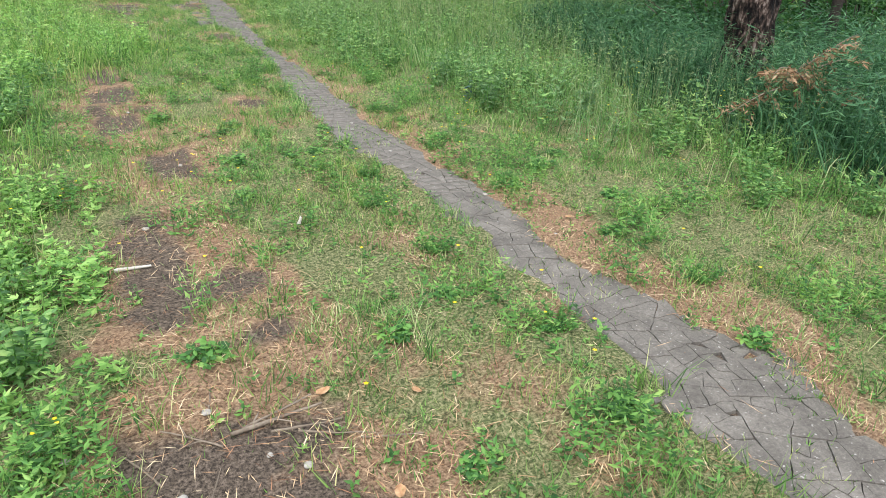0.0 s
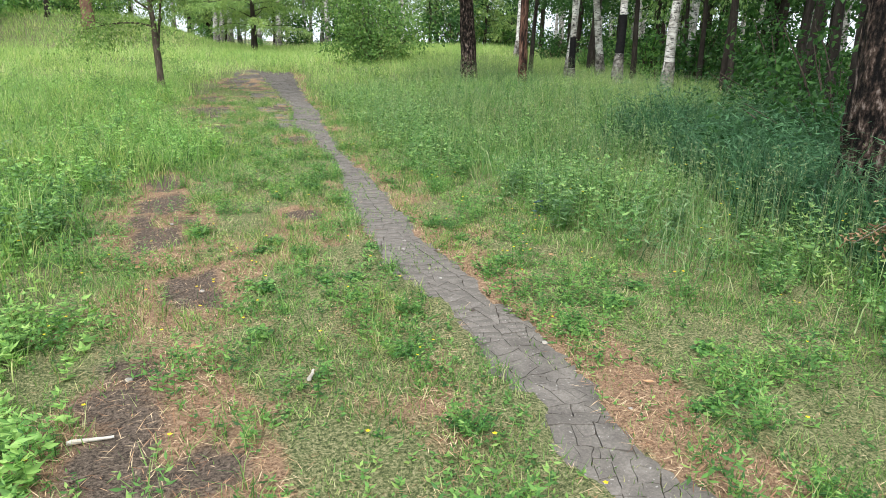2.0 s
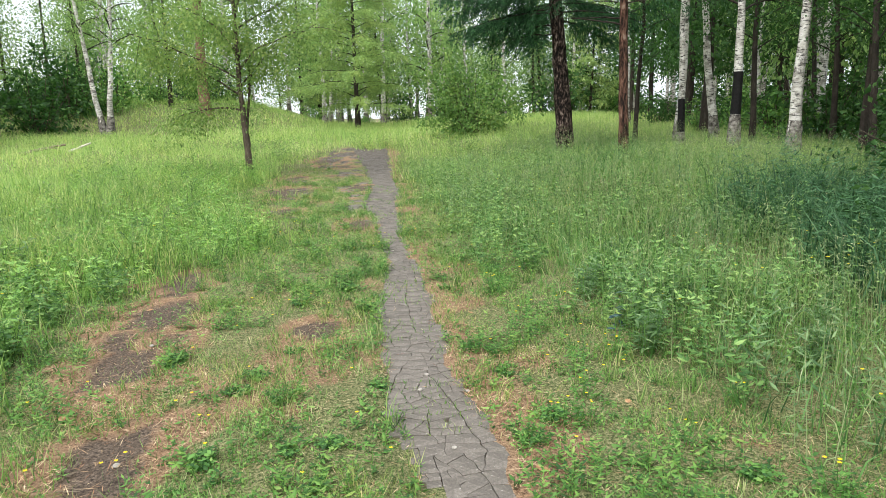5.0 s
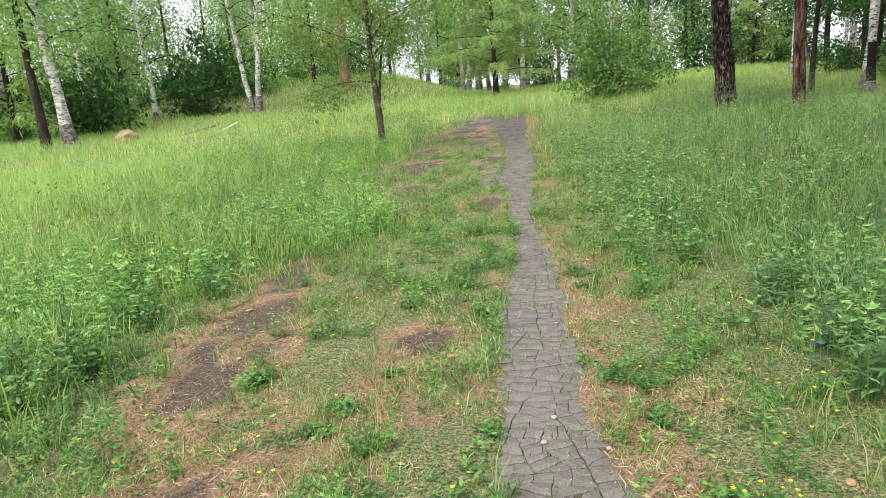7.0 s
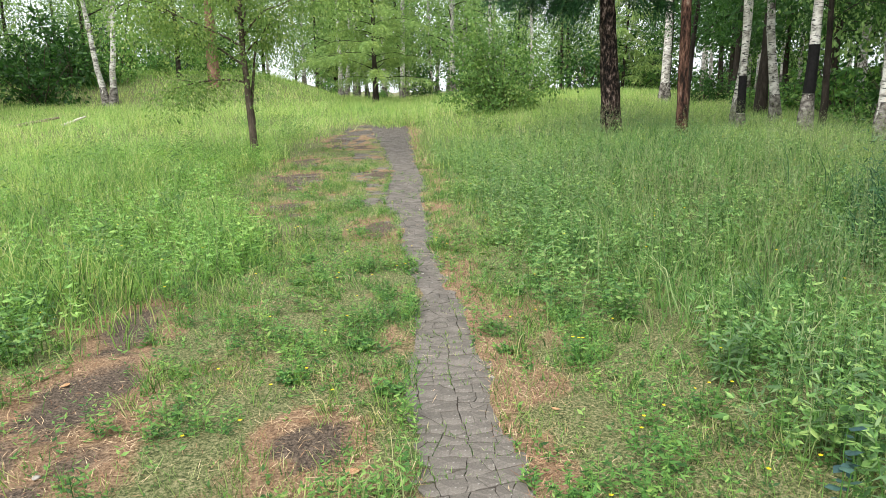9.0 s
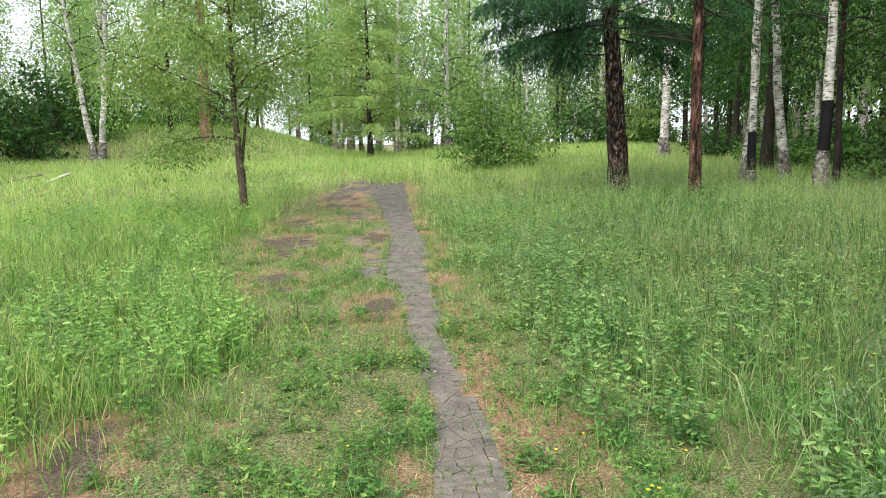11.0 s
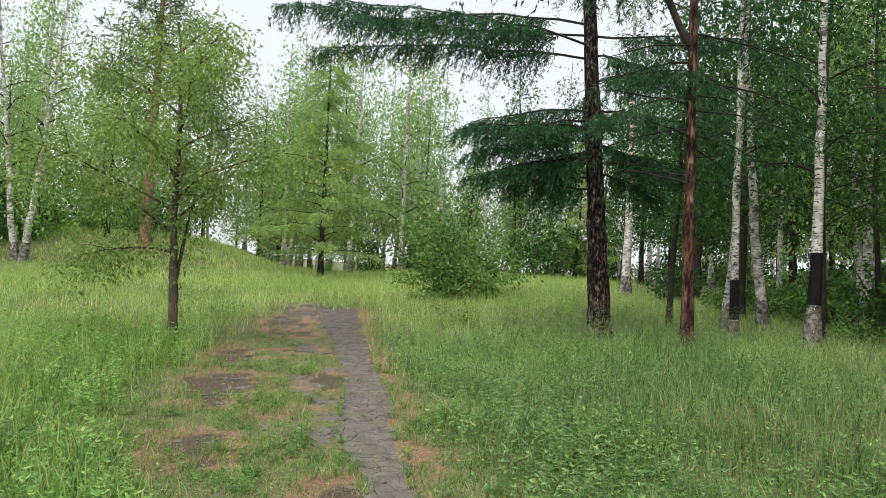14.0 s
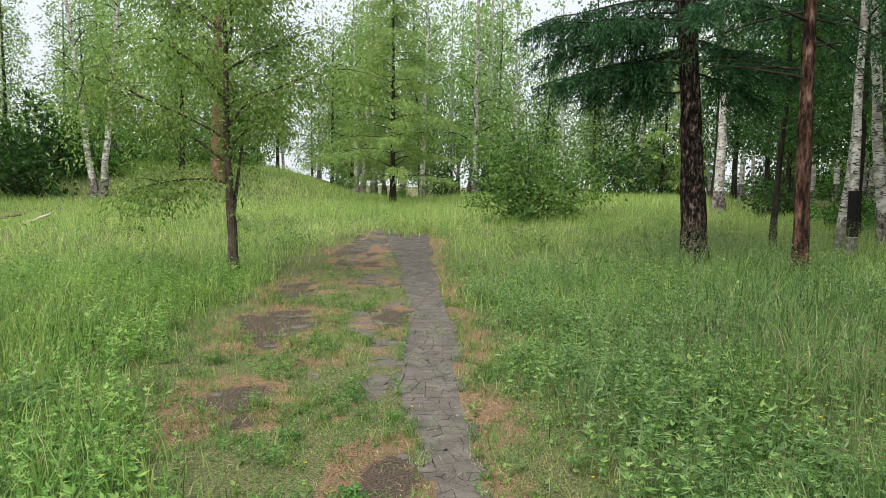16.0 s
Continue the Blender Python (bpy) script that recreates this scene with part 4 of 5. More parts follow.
# seed heads over the tall grass
x, y = spread(40000, -7, 7.5, 3, 24)
x, y = keep(x, y, outside(x, y) * stepf(0.0, 0.9, waves(x, y, 1.7) + 0.5) * np.clip(0.22 + 0.1 * x, 0.12, 0.6) * (1 - 0.7 * thicket_zone(x, y)))
p = ground_at(x, y)
hh = rng.uniform(0.5, 0.85, len(x))
tipd = rng.normal(0, 0.10, (len(x), 2))
top = p + np.stack([tipd[:, 0], tipd[:, 1], hh], -1)
groups = blades(p, hh, np.full(len(x), 0.004), np.full(len(x), 0.1), False)
k = 7
q = np.repeat(top, k, 0) - np.repeat(np.stack([tipd[:, 0], tipd[:, 1], hh], -1), k, 0) * rng.uniform(0, 0.22, (len(x) * k, 1))
groups += leaves(q, rng.normal(0, 1, q.shape) + [0, 0, 0.8], rng.uniform(0.015, 0.035, len(q)), 0.005)
stuff("grass_seed_heads", mesh("grass_seed_heads", groups, SEED), "pale feathery grass seed heads")

# blue-green thicket under the trees
x, y = spread(62000, 1.6, 8, 3.6, 16)
x, y = keep(x, y, thicket_zone(x, y) * np.clip(1.3 - 0.2 * np.abs(x - 3.4), 0.25, 1))
h = np.clip(0.74 + 0.22 * waves(x, y, 1.1) + 0.14 * waves(x, y, 0.4), 0.25, 1.1) * rng.uniform(0.4, 1.15, len(x))
stuff("bluegreen_thicket", blade_mesh("bluegreen_thicket", blades(ground_at(x, y), h, rng.uniform(0.006, 0.014, len(x)), rng.uniform(0.2, 1.1, len(x))), BLUE), "dark blue-green reedy thicket under the trees", "thicket")
THICKET = (x[::9], y[::9])

# short worn grass in the trodden strip
x, y = spread(470000, -3.2, 2.8, 0.5, 27)
clump = stepf(-0.25, 0.5, waves(x, y, 0.35) + 0.5 * waves(x, y, 0.9))
x, y = keep(x, y, (0.5 + 0.5 * clump) * (1 - 0.93 * bare(x, y)) * (1 - 0.6 * outside(x, y)) * (1 - 0.5 * stepf(12, 20, y)) * ~on_path(x, y))
h = rng.uniform(0.02, 0.10, len(x)) * np.clip(0.75 + 0.6 * waves(x, y, 0.5) + 0.6 * waves(x, y, 0.19), 0.3, 2)
stuff("short_grass", blade_mesh("short_grass", blades(ground_at(x, y), h, rng.uniform(0.003, 0.007, len(x)), rng.uniform(0.2, 0.9, len(x)), False), SHORT), "short trodden grass, yellowed in places")


def herbs(x, y, h, k, leaf, aspect, material, name, label, rise=0.35, stem=0.004, lobes=1):
    """Plants of one kind, each with k leaves round an upright stem; a leaf may be cut into lobes."""
    p = ground_at(x, y)
    n = len(x)
    t = np.tile(np.linspace(0.15, 1, k), n)
    lean = rng.normal(0, 0.16, (n, 2)) * h[:, None]
    q = np.repeat(p, k, 0)
    hh = np.repeat(h, k)
    yaw = np.tile(np.arange(k) * 2.4, n) + np.repeat(rng.uniform(0, 6.28, n), k) + rng.normal(0, 0.3, n * k)
    q = q + np.concatenate([np.repeat(lean, k, 0) * t[:, None] ** 2, (hh * t)[:, None]], 1)
    lift = rise + rng.normal(0, 0.25, n * k) - 0.3 * (1 - t)
    L = np.repeat(leaf * (0.6 + 0.6 * h / np.maximum(h.mean(), 1e-6)), k) * rng.uniform(0.7, 1.25, n * k) * (1.1 - 0.5 * t)
    roll = np.tile([[0, 0, 1.0]], (n * k, 1)) + rng.normal(0, 0.25, (n * k, 3))
    groups = blades(p, h, np.full(n, stem), rng.uniform(0, 0.1, n), False)
    for i in range(lobes):
        turn, short = (0.0, 1.0) if i == 0 else (0.75 * (-1) ** i, 0.72)
        d = np.stack([np.cos(yaw + turn), np.sin(yaw + turn), lift], -1)
        groups += leaves(q, d, L * short, L * short * aspect, -0.12, roll)
    return stuff(name, mesh(name, groups, material), label, "herbs")


herbs(*THICKET, np.clip(rng.normal(0.72, 0.16, len(THICKET[0])), 0.25, 1.1), 24, 0.12, 0.14, BLUE, "thicket_herbs", "narrow-leaved blue-green herbs under the trees", 0.15)
# strappy tufts in the strip
x, y = spread(2600, -2.6, 2.4, 1.5, 20)
x, y = keep(x, y, (1 - bare(x, y)) * (1 - 0.7 * outside(x, y)) * ~on_path(x, y) * stepf(-0.5, 0.4, waves(x + 5, y + 2, 0.6)))
x, y = np.repeat(x, 14) + rng.normal(0, 0.022, len(x) * 14), np.repeat(y, 14) + rng.normal(0, 0.022, len(y) * 14)
stuff("grass_tufts", blade_mesh("grass_tufts", blades(ground_at(x, y), rng.uniform(0.06, 0.19, len(x)), rng.uniform(0.003, 0.0055, len(x)), rng.uniform(0.3, 1.2, len(x))), SHORT), "strappy tufts of grass in the trodden strip")
# low weeds of the strip: rosettes
x, y = spread(28500, -3.4, 3.0, 0.4, 19)
x, y = keep(x, y, (0.3 + 0.65 * stepf(-0.2, 0.5, waves(x + 7, y, 0.45))) * (1 - bare(x, y)) * (1 - 0.5 * outside(x, y)) * ~on_path(x, y))
herbs(x, y, rng.uniform(0.015, 0.07, len(x)), 7, 0.028, 0.45, HERB, "low_weeds", "low broad-leaved weeds in the trodden strip")
# thicker weeds in tufts
x, y = spread(26000, -2.6, 2.6, 2.0, 16)
x, y = keep(x, y, stepf(0.1, 0.6, waves(x + 3, y + 11, 0.33)) * (1 - bare(x, y)) * ~on_path(x, y) * (1 - littered(x, y) * 0.4))
herbs(x, y, rng.uniform(0.06, 0.2, len(x)), 11, 0.034, 0.33, HERB, "weed_tufts", "tufts of feathery green weeds")
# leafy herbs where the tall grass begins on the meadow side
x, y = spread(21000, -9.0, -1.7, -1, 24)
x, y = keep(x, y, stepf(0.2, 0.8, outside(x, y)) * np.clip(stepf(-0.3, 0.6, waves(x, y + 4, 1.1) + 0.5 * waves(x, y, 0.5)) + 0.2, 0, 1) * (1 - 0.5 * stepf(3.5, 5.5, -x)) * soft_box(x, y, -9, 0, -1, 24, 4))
herbs(x, y, np.clip(rng.normal(0.24, 0.1, len(x)), 0.07, 0.5), 9, 0.058, 0.34, LITHERB, "leafy_herbs", "broad-leaved herbs at the meadow's edge, brightened for open light", lobes=3)
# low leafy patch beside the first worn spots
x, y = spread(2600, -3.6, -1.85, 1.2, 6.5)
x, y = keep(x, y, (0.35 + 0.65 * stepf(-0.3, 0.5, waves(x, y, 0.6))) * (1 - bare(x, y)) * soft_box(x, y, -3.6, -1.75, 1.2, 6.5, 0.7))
herbs(x, y, rng.uniform(0.06, 0.22, len(x)), 8, 0.05, 0.38, LITHERB, "leafy_herbs", "low leafy herbs beside the worn spots, brightened for open light", lobes=3)
# and on the wood side, in a darker leaf tone that stands for shade
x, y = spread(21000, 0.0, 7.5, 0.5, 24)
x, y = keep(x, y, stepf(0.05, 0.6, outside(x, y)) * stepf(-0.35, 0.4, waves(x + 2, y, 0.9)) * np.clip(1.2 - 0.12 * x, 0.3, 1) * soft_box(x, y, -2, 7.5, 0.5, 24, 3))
herbs(x, y, np.clip(rng.normal(0.27, 0.1, len(x)), 0.07, 0.5), 9, 0.052, 0.34, NETTLE, "leafy_herbs", "broad-leaved herbs by the wood, leaf tone darker for shade", lobes=3)

x, y = spread(7000, 0.4, 8, 5, 24)
x, y = keep(x, y, stepf(0.1, 0.7, outside(x, y)) * stepf(0.0, 0.5, waves(x + 11, y + 6, 0.8)) * soft_box(x, y, -2, 8, 4, 24, 3))
herbs(x, y, np.clip(rng.normal(0.42, 0.12, len(x)), 0.15, 0.75), 16, 0.075, 0.16, WORM, "wormwood_herbs", "grey-green narrow-leaved herbs among the grass", 0.3)
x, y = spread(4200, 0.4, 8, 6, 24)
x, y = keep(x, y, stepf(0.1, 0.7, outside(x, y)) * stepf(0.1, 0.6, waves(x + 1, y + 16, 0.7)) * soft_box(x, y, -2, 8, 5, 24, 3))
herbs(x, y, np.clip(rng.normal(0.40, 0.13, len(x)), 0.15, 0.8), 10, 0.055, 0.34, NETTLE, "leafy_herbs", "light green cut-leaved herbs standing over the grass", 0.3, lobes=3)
# darker leafy clumps further along
x, y = spread(9000, -9, 8, 10, 30)
x, y = keep(x, y, outside(x, y) * stepf(0.15, 0.7, waves(x + 9, y + 2, 1.0) + 0.4 * waves(x, y, 0.4)) * soft_box(x, y, -9, 8, 10, 30, 3) * ~on_path(x, y))
herbs(x, y, rng.uniform(0.25, 0.58, len(x)), 11, 0.085, 0.4, SHRUBLEAF, "meadow_herbs", "dark leafy herb clumps in the meadow grass")
x, y = spread(2600, -2.4, 1.6, 9, 25)
x, y = keep(x, y, stepf(0.0, 0.6, waves(x + 4, y + 3, 0.5)) * (1 - bare(x, y)) * (1 - outside(x, y)) * ~on_path(x, y))
herbs(x, y, rng.uniform(0.06, 0.18, len(x)), 9, 0.05, 0.42, SHRUBLEAF, "strip_herbs", "dark green weeds scattered in the trodden strip")

# buttercups too many to count
x, y = spread(1100, -5, 4.5, 2.5, 22)
x, y = keep(x, y, 0.25 + 0.5 * stepf(-0.2, 0.6, waves(x + 5, y + 8, 1.2)) * ~on_path(x, y))
x, y = keep(x, y, 1.0 * ~on_path(x, y))
p = ground_at(x, y)
hh = rng.uniform(0.05, 0.16, len(x)) + 0.28 * outside(x, y)
q = np.repeat(p + np.stack([0 * x, 0 * x, hh], -1), 5, 0)
yaw = np.tile(np.arange(5) * 1.2566, len(x))
petals = leaves(q, np.stack([np.cos(yaw), np.sin(yaw), 0 * yaw + 0.35], -1), 0.011, 0.010, 0.1, np.tile([[0, 0, 1.0]], (len(q), 1)))
stuff("buttercup_flowers", mesh("buttercup_flowers", petals, YELLOW), "small yellow buttercup flowers in the grass", "flowers")
stuff("buttercup_stems", mesh("buttercup_stems", blades(p, hh, np.full(len(x), 0.003), np.zeros(len(x)), False), GRASS), "thin green buttercup stems", "flowers")

# fallen needles and straws
x, y = spread(120000, -3.0, 2.4, 1.6, 22)
x, y = keep(x, y, np.clip(littered(x, y) * 0.65 * (1 - 0.6 * bare(x, y)) - 0.012 * y, 0.01, 1) * (~on_path(x, y) | (rng.uniform(size=len(x)) < 0.06)))
p = np.stack([x, y, land(x, y) + 0.012 + rng.uniform(0, 0.012, len(x))], -1)
a = rng.normal(0, 1, p.shape) * [1, 1, 0.12]
L = rng.uniform(0.02, 0.10, len(x))
stuff("fallen_needles", mesh("fallen_needles", leaves(p, a, L, 0.0035, 0.1, np.tile([[0, 0, 1.0]], (len(x), 1))), LITTER), "rust-brown fallen needles and straws", "litter")

x, y = spread(36000, -2.7, 2.0, 1.4, 9)
x, y = keep(x, y, (0.15 + 0.8 * littered(x, y)) * ~on_path(x, y) * (1 - 0.7 * bare(x, y)))
p = np.stack([x, y, land(x, y) + 0.014 + rng.uniform(0, 0.014, len(x))], -1)
stuff("dry_straws", mesh("dry_straws", leaves(p, rng.normal(0, 1, p.shape) * [1, 1, 0.15], rng.uniform(0.02, 0.08, len(x)), 0.0028, 0.1, np.tile([[0, 0, 1.0]], (len(x), 1))), LITTER), "pale dry straws and needles on the worn strip", "litter")


# ---- single plants and things on the ground ----
def weed(name, stems, width, h, leaf, aspect, material, label, per=11, flowers=0, category="weed"):
    """A clump: bent stems, leaves up each of them, a few flowers on top."""
    base = new(name)
    P, A, tops = [], [], []
    for i in range(stems):
        a, o = i * 2.4 + rng.uniform(-0.4, 0.4), width * math.sqrt((i + 0.5) / stems)
        d = np.array([math.cos(a) * o / h * 0.8, math.sin(a) * o / h * 0.8, 1.0])
        l = limb((math.cos(a) * o * 0.3, math.sin(a) * o * 0.3, -0.01), d, h * rng.uniform(0.65, 1.1), (0, 0, -0.05), 5, 0.05)
        piece("stem", tube(l, np.linspace(0.004, 0.0015, 5) * (0.5 + h), 4, 0.0), HERB, base)
        f = rng.uniform(0.15, 1.0, per) * 4
        k = np.minimum(f.astype(int), 3)
        P.append(l[k] + (l[k + 1] - l[k]) * (f - k)[:, None])
        yaw = rng.uniform(0, 6.28, per)
        A.append(np.stack([np.cos(yaw), np.sin(yaw), rng.uniform(-0.25, 0.6, per)], -1))
        tops.append(l[-1])
    P, A = np.concatenate(P), np.concatenate(A)
    L = leaf * rng.uniform(0.6, 1.25, len(P))
    roll = np.tile([[0, 0, 1.0]], (len(P), 1)) + rng.normal(0, 0.3, P.shape)
    tagged(piece("leafage", oval_leaves(P, A, L, L * aspect, -0.12, roll), material, base), kind="stuff")
    for i in range(flowers):
        c = tops[i % stems] + rng.normal(0, 0.015, 3) + [0, 0, 0.02]
        yaw = np.arange(5) * 1.2566
        piece("flower", leaves(np.tile(c, (5, 1)), np.stack([np.cos(yaw), np.sin(yaw), 0 * yaw + 0.35], -1), 0.010, 0.010, 0.1, np.tile([[0, 0, 1.0]], (5, 1))), YELLOW, base, "yellow five-petalled flower")
    return tagged(base, label, category)


def repeat(source, spots, group, sizes=(0.8, 1.2)):
    for i, (x, y) in enumerate(spots):
        s = rng.uniform(*sizes)
        m = Matrix.LocRotScale((x, y, float(land(x, y)) - 0.005), Euler((0, 0, rng.uniform(0, 6.28))), (s, s, s))
        if i == 0:
            source.matrix_basis = m
            tagged(source, group=group)
        else:
            tagged(copy_thing(source, m), group=group)


low_leafy = weed("leafy_weed", 11, 0.12, 0.10, 0.036, 0.48, HERB, "low leafy green weed beside the path", 13)
repeat(low_leafy, [(-0.87, 3.99), (-0.89, 3.19), (0.49, 3.49), (-0.29, 3.28), (-1.59, 4.03), (-1.13, 7.43), (-1.18, 7.20), (-0.68, 6.19), (0.41, 5.48), (0.80, 5.79), (-1.66, 7.74), (-0.82, 6.51), (-1.20, 6.49), (0.28, 7.27), (0.39, 6.71), (-0.64, 6.55), (-0.43, 7.20), (-0.53, 8.77), (-0.96, 7.82), (-1.66, 7.81), (0.14, 9.23), (-1.04, 8.95), (-0.70, 9.37), (-1.24, 10.71), (-1.26, 11.50), (0.38, 10.33), (-0.85, 12.65), (-1.32, 13.55), (-0.56, 4.22), (0.58, 4.62), (0.92, 5.10), (1.06, 6.05), (-1.23, 5.77)], "low weeds")
bushy = weed("bushy_weed", 20, 0.19, 0.18, 0.034, 0.3, HERB, "bushy feathery dark green weed at the path's edge", 26)
repeat(bushy, [(-0.44, 4.71), (-0.55, 5.41), (0.24, 6.47), (0.66, 4.02), (-0.24, 3.85), (0.42, 5.58), (0.14, 7.72), (-0.41, 5.97), (0.29, 7.61), (-0.92, 7.08), (-0.56, 10.31), (0.59, 9.74)], "bushy weeds", (0.75, 1.1))
butter = weed("buttercup", 8, 0.16, 0.2, 0.034, 0.35, HERB, "buttercup plant with small yellow flowers", 12, 3, "flower")
repeat(butter, [(0.45, 6.62), (0.56, 6.61), (0.97, 7.41), (0.74, 7.40), (0.63, 6.92), (-0.51, 5.25), (0.92, 8.38), (0.52, 8.10), (0.90, 6.34), (1.26, 5.86), (1.37, 6.72), (1.67, 5.39), (-2.01, 3.64), (-2.18, 5.77), (0.51, 8.98), (-1.96, 11.65)], "buttercups", (0.8, 1.2))
nettle = weed("nettle", 14, 0.28, 0.42, 0.056, 0.46, NETTLE, "tall broad-leaved green nettle clump", 26)
repeat(nettle, [(-2.75, 8.0), (-2.9, 8.8), (-3.3, 8.7), (-2.85, 7.5), (-3.5, 9.8), (-3.7, 10.6), (-3.0, 10.3), (-3.2, 7.9), (-2.6, 9.3), (-3.9, 11.5), (-3.4, 12.3), (-2.45, 3.6), (-2.5, 4.9), (-2.75, 5.9), (2.5, 5.4), (2.3, 4.4), (-2.74, 7.85), (-2.77, 8.59), (-3.20, 8.29), (-2.21, 4.13), (-2.37, 4.71), (-2.63, 5.58), (-2.96, 6.43), (-2.83, 9.95), (-3.39, 9.46), (-2.97, 11.35), (-2.65, 12.65), (-3.20, 13.85), (1.65, 11.21), (1.11, 11.50), (0.97, 9.72), (1.87, 5.77), (2.15, 6.24), (2.07, 5.10), (1.73, 4.71), (1.41, 8.98), (2.22, 9.95), (1.85, 13.05), (2.64, 12.05), (-2.30, 3.25)], "nettle clumps", (0.7, 1.1))
wormwood = weed("wormwood", 10, 0.18, 0.5, 0.09, 0.2, WORM, "grey-green wormwood with narrow cut leaves", 22)
repeat(wormwood, [(1.17, 7.46), (1.35, 7.90), (1.16, 8.69), (2.30, 7.51), (2.70, 8.00), (2.51, 6.92), (2.00, 7.11), (1.72, 9.66), (-3.50, 7.31), (-3.88, 10.45)], "wormwood plants", (0.75, 1.15))
seedling = weed("poplar_seedling", 2, 0.035, 0.40, 0.055, 0.7, DARKLEAF, "young poplar shoot with dark glossy leaves", 10)
repeat(seedling, [(1.03, 7.57)], "shoots", (1.0, 1.0))


def rod(name, x, y, turn, length, r, material, label, bend=0.05, rise=0.0, forks=0, category="stick"):
    """A stick lying on the ground, with side twigs."""
    base = new(name)
    l = limb((-length / 2, 0, r), (1, 0, rise), length, (0, bend, 0), 9, 0.04)
    l[:, 2] = np.maximum(l[:, 2], r * 0.8)
    piece("stem", tube(l, np.linspace(r, r * 0.55, 9) * rng.uniform(0.85, 1.15, 9), 7, 0.08), material, base, smooth=True)
    for i in range(forks):
        p = along(l, rng.uniform(0.2, 0.85))
        piece("side_twig", tube(limb(p, (rng.uniform(0.3, 1), rng.choice([-1, 1]) * rng.uniform(0.4, 1), 0.15), length * rng.uniform(0.2, 0.4), (0, 0, -0.15), 5, 0.06), np.linspace(r * 0.5, r * 0.2, 5), 5, 0.05), material, base, smooth=True)
    base.matrix_basis = pose(x, y, float(land(x, y)) + 0.004, 0, 0, turn)
    return tagged(base, label, category)


rod("stick", -1.40, 3.60, 10, 0.30, 0.008, STICK, "grey broken dead stick on bare soil", forks=2)
rod("stick", -1.39, 3.64, 22, 0.26, 0.006, STICK, "grey broken dead stick on bare soil", forks=1)
rod("stick", -1.32, 3.54, -6, 0.22, 0.005, STICK, "thin dead twig on bare soil", forks=2)
rod("stick", -1.24, 3.48, -25, 0.24, 0.004, STICK, "thin dead twig on bare soil", forks=2)
rod("stick", -1.66, 3.60, 140, 0.22, 0.004, STICK, "thin dead twig on bare soil", forks=2)
rod("stick", -1.80, 3.50, 120, 0.20, 0.004, STICK, "thin dead twig on bare soil", forks=1)
rod("stick", -1.59, 3.79, 80, 0.16, 0.003, STICK, "thin dead twig on bare soil", forks=1)
rod("stick", -1.08, 3.41, -20, 0.2, 0.004, STICK, "thin dead twig on bare soil", forks=1)
rod("bleached_stick", -1.84, 4.93, 2, 0.16, 0.010, WHITEWOOD, "short bleached white stick on bare soil")
rod("bleached_stick", -1.00, 5.27, 70, 0.09, 0.011, WHITEWOOD, "short bleached white stick in the grass")
for i in range(30):
    cx, cy, rx, ry = DIRT[rng.integers(0, 8)]
    rod("twig", cx + rng.normal(0, rx * 0.8), cy + rng.normal(0, ry * 0.7), rng.uniform(0, 180), rng.uniform(0.07, 0.2), rng.uniform(0.0015, 0.003), STICK, "thin dry twig on worn soil", category="twig")["group"] = "dry twigs"


def stone(name, x, y, size, material, label, flat=0.55, category="stone", sink=0.25):
    bm = bmesh.new()
    bmesh.ops.create_icosphere(bm, subdivisions=2 if size < 0.2 else 4, radius=size)
    ph = rng.uniform(0, 50)
    for v in bm.verts:
        n = noise.noise(v.co / size * 1.3 + Vector((ph, 0, 0))) * 0.35 + noise.noise(v.co / size * 4 + Vector((0, ph, 0))) * 0.10
        v.co *= 1 + n
        v.co.z *= flat
    me = bpy.data.meshes.new(name)
    bm.to_mesh(me)
    bm.free()
    me.materials.append(material)
    for f in me.polygons:
        f.use_smooth = True
    ob = new(name, me)
    ob.matrix_basis = pose(x, y, float(land(x, y)) + size * flat * (1 - sink), 0, 0, rng.uniform(0, 180))
    return tagged(ob, label, category)


stone("boulder", -12.9, 25.7, 0.34, STRAW, "weathered tawny boulder in the meadow grass", 0.7, "boulder", 0.25)
for x, y in [(0.18, 5.40), (-0.10, 6.46), (-0.21, 7.12), (0.04, 7.07), (-0.16, 7.33), (-1.61, 3.72), (-2.01, 3.62), (-1.45, 3.45), (-1.35, 3.37), (-1.70, 3.35), (0.01, 8.88), (-0.27, 10.95), (-0.36, 13.65), (-0.19, 13.95), (0.28, 4.71), (0.07, 9.95), (-1.78, 5.39), (-1.56, 6.53), (-1.90, 8.10)]:
    stone("pebble", x, y, rng.uniform(0.008, 0.017), PEBBLE, "small pale pebble on the path")["group"] = "pebbles"


def dead_leaf(x, y, size, turn):
    g = np.linspace(-1, 1, 7)
    X, Y = np.meshgrid(g, g, indexing="ij")
    w = 0.55 * np.sqrt(np.maximum(1 - X**2, 0)) * (1 - 0.25 * X)
    v = np.stack([X, Y * w, 0.18 * X**2 + 0.35 * (Y * w) ** 2 + 0.05], -1) * size
    i, j = np.meshgrid(np.arange(6), np.arange(6), indexing="ij")
    q = np.stack([i * 7 + j, (i + 1) * 7 + j, (i + 1) * 7 + j + 1, i * 7 + j + 1], -1).reshape(-1, 4)
    ob = new("dead_leaf", mesh("dead_leaf", [(v.reshape(-1, 3), q)], LEAFDRY, True))
    ob.matrix_basis = pose(x, y, float(land(x, y)) + 0.006, 0, 0, turn)
    tagged(ob, "curled tan dead leaf on the ground", "leaf", "dead leaves")


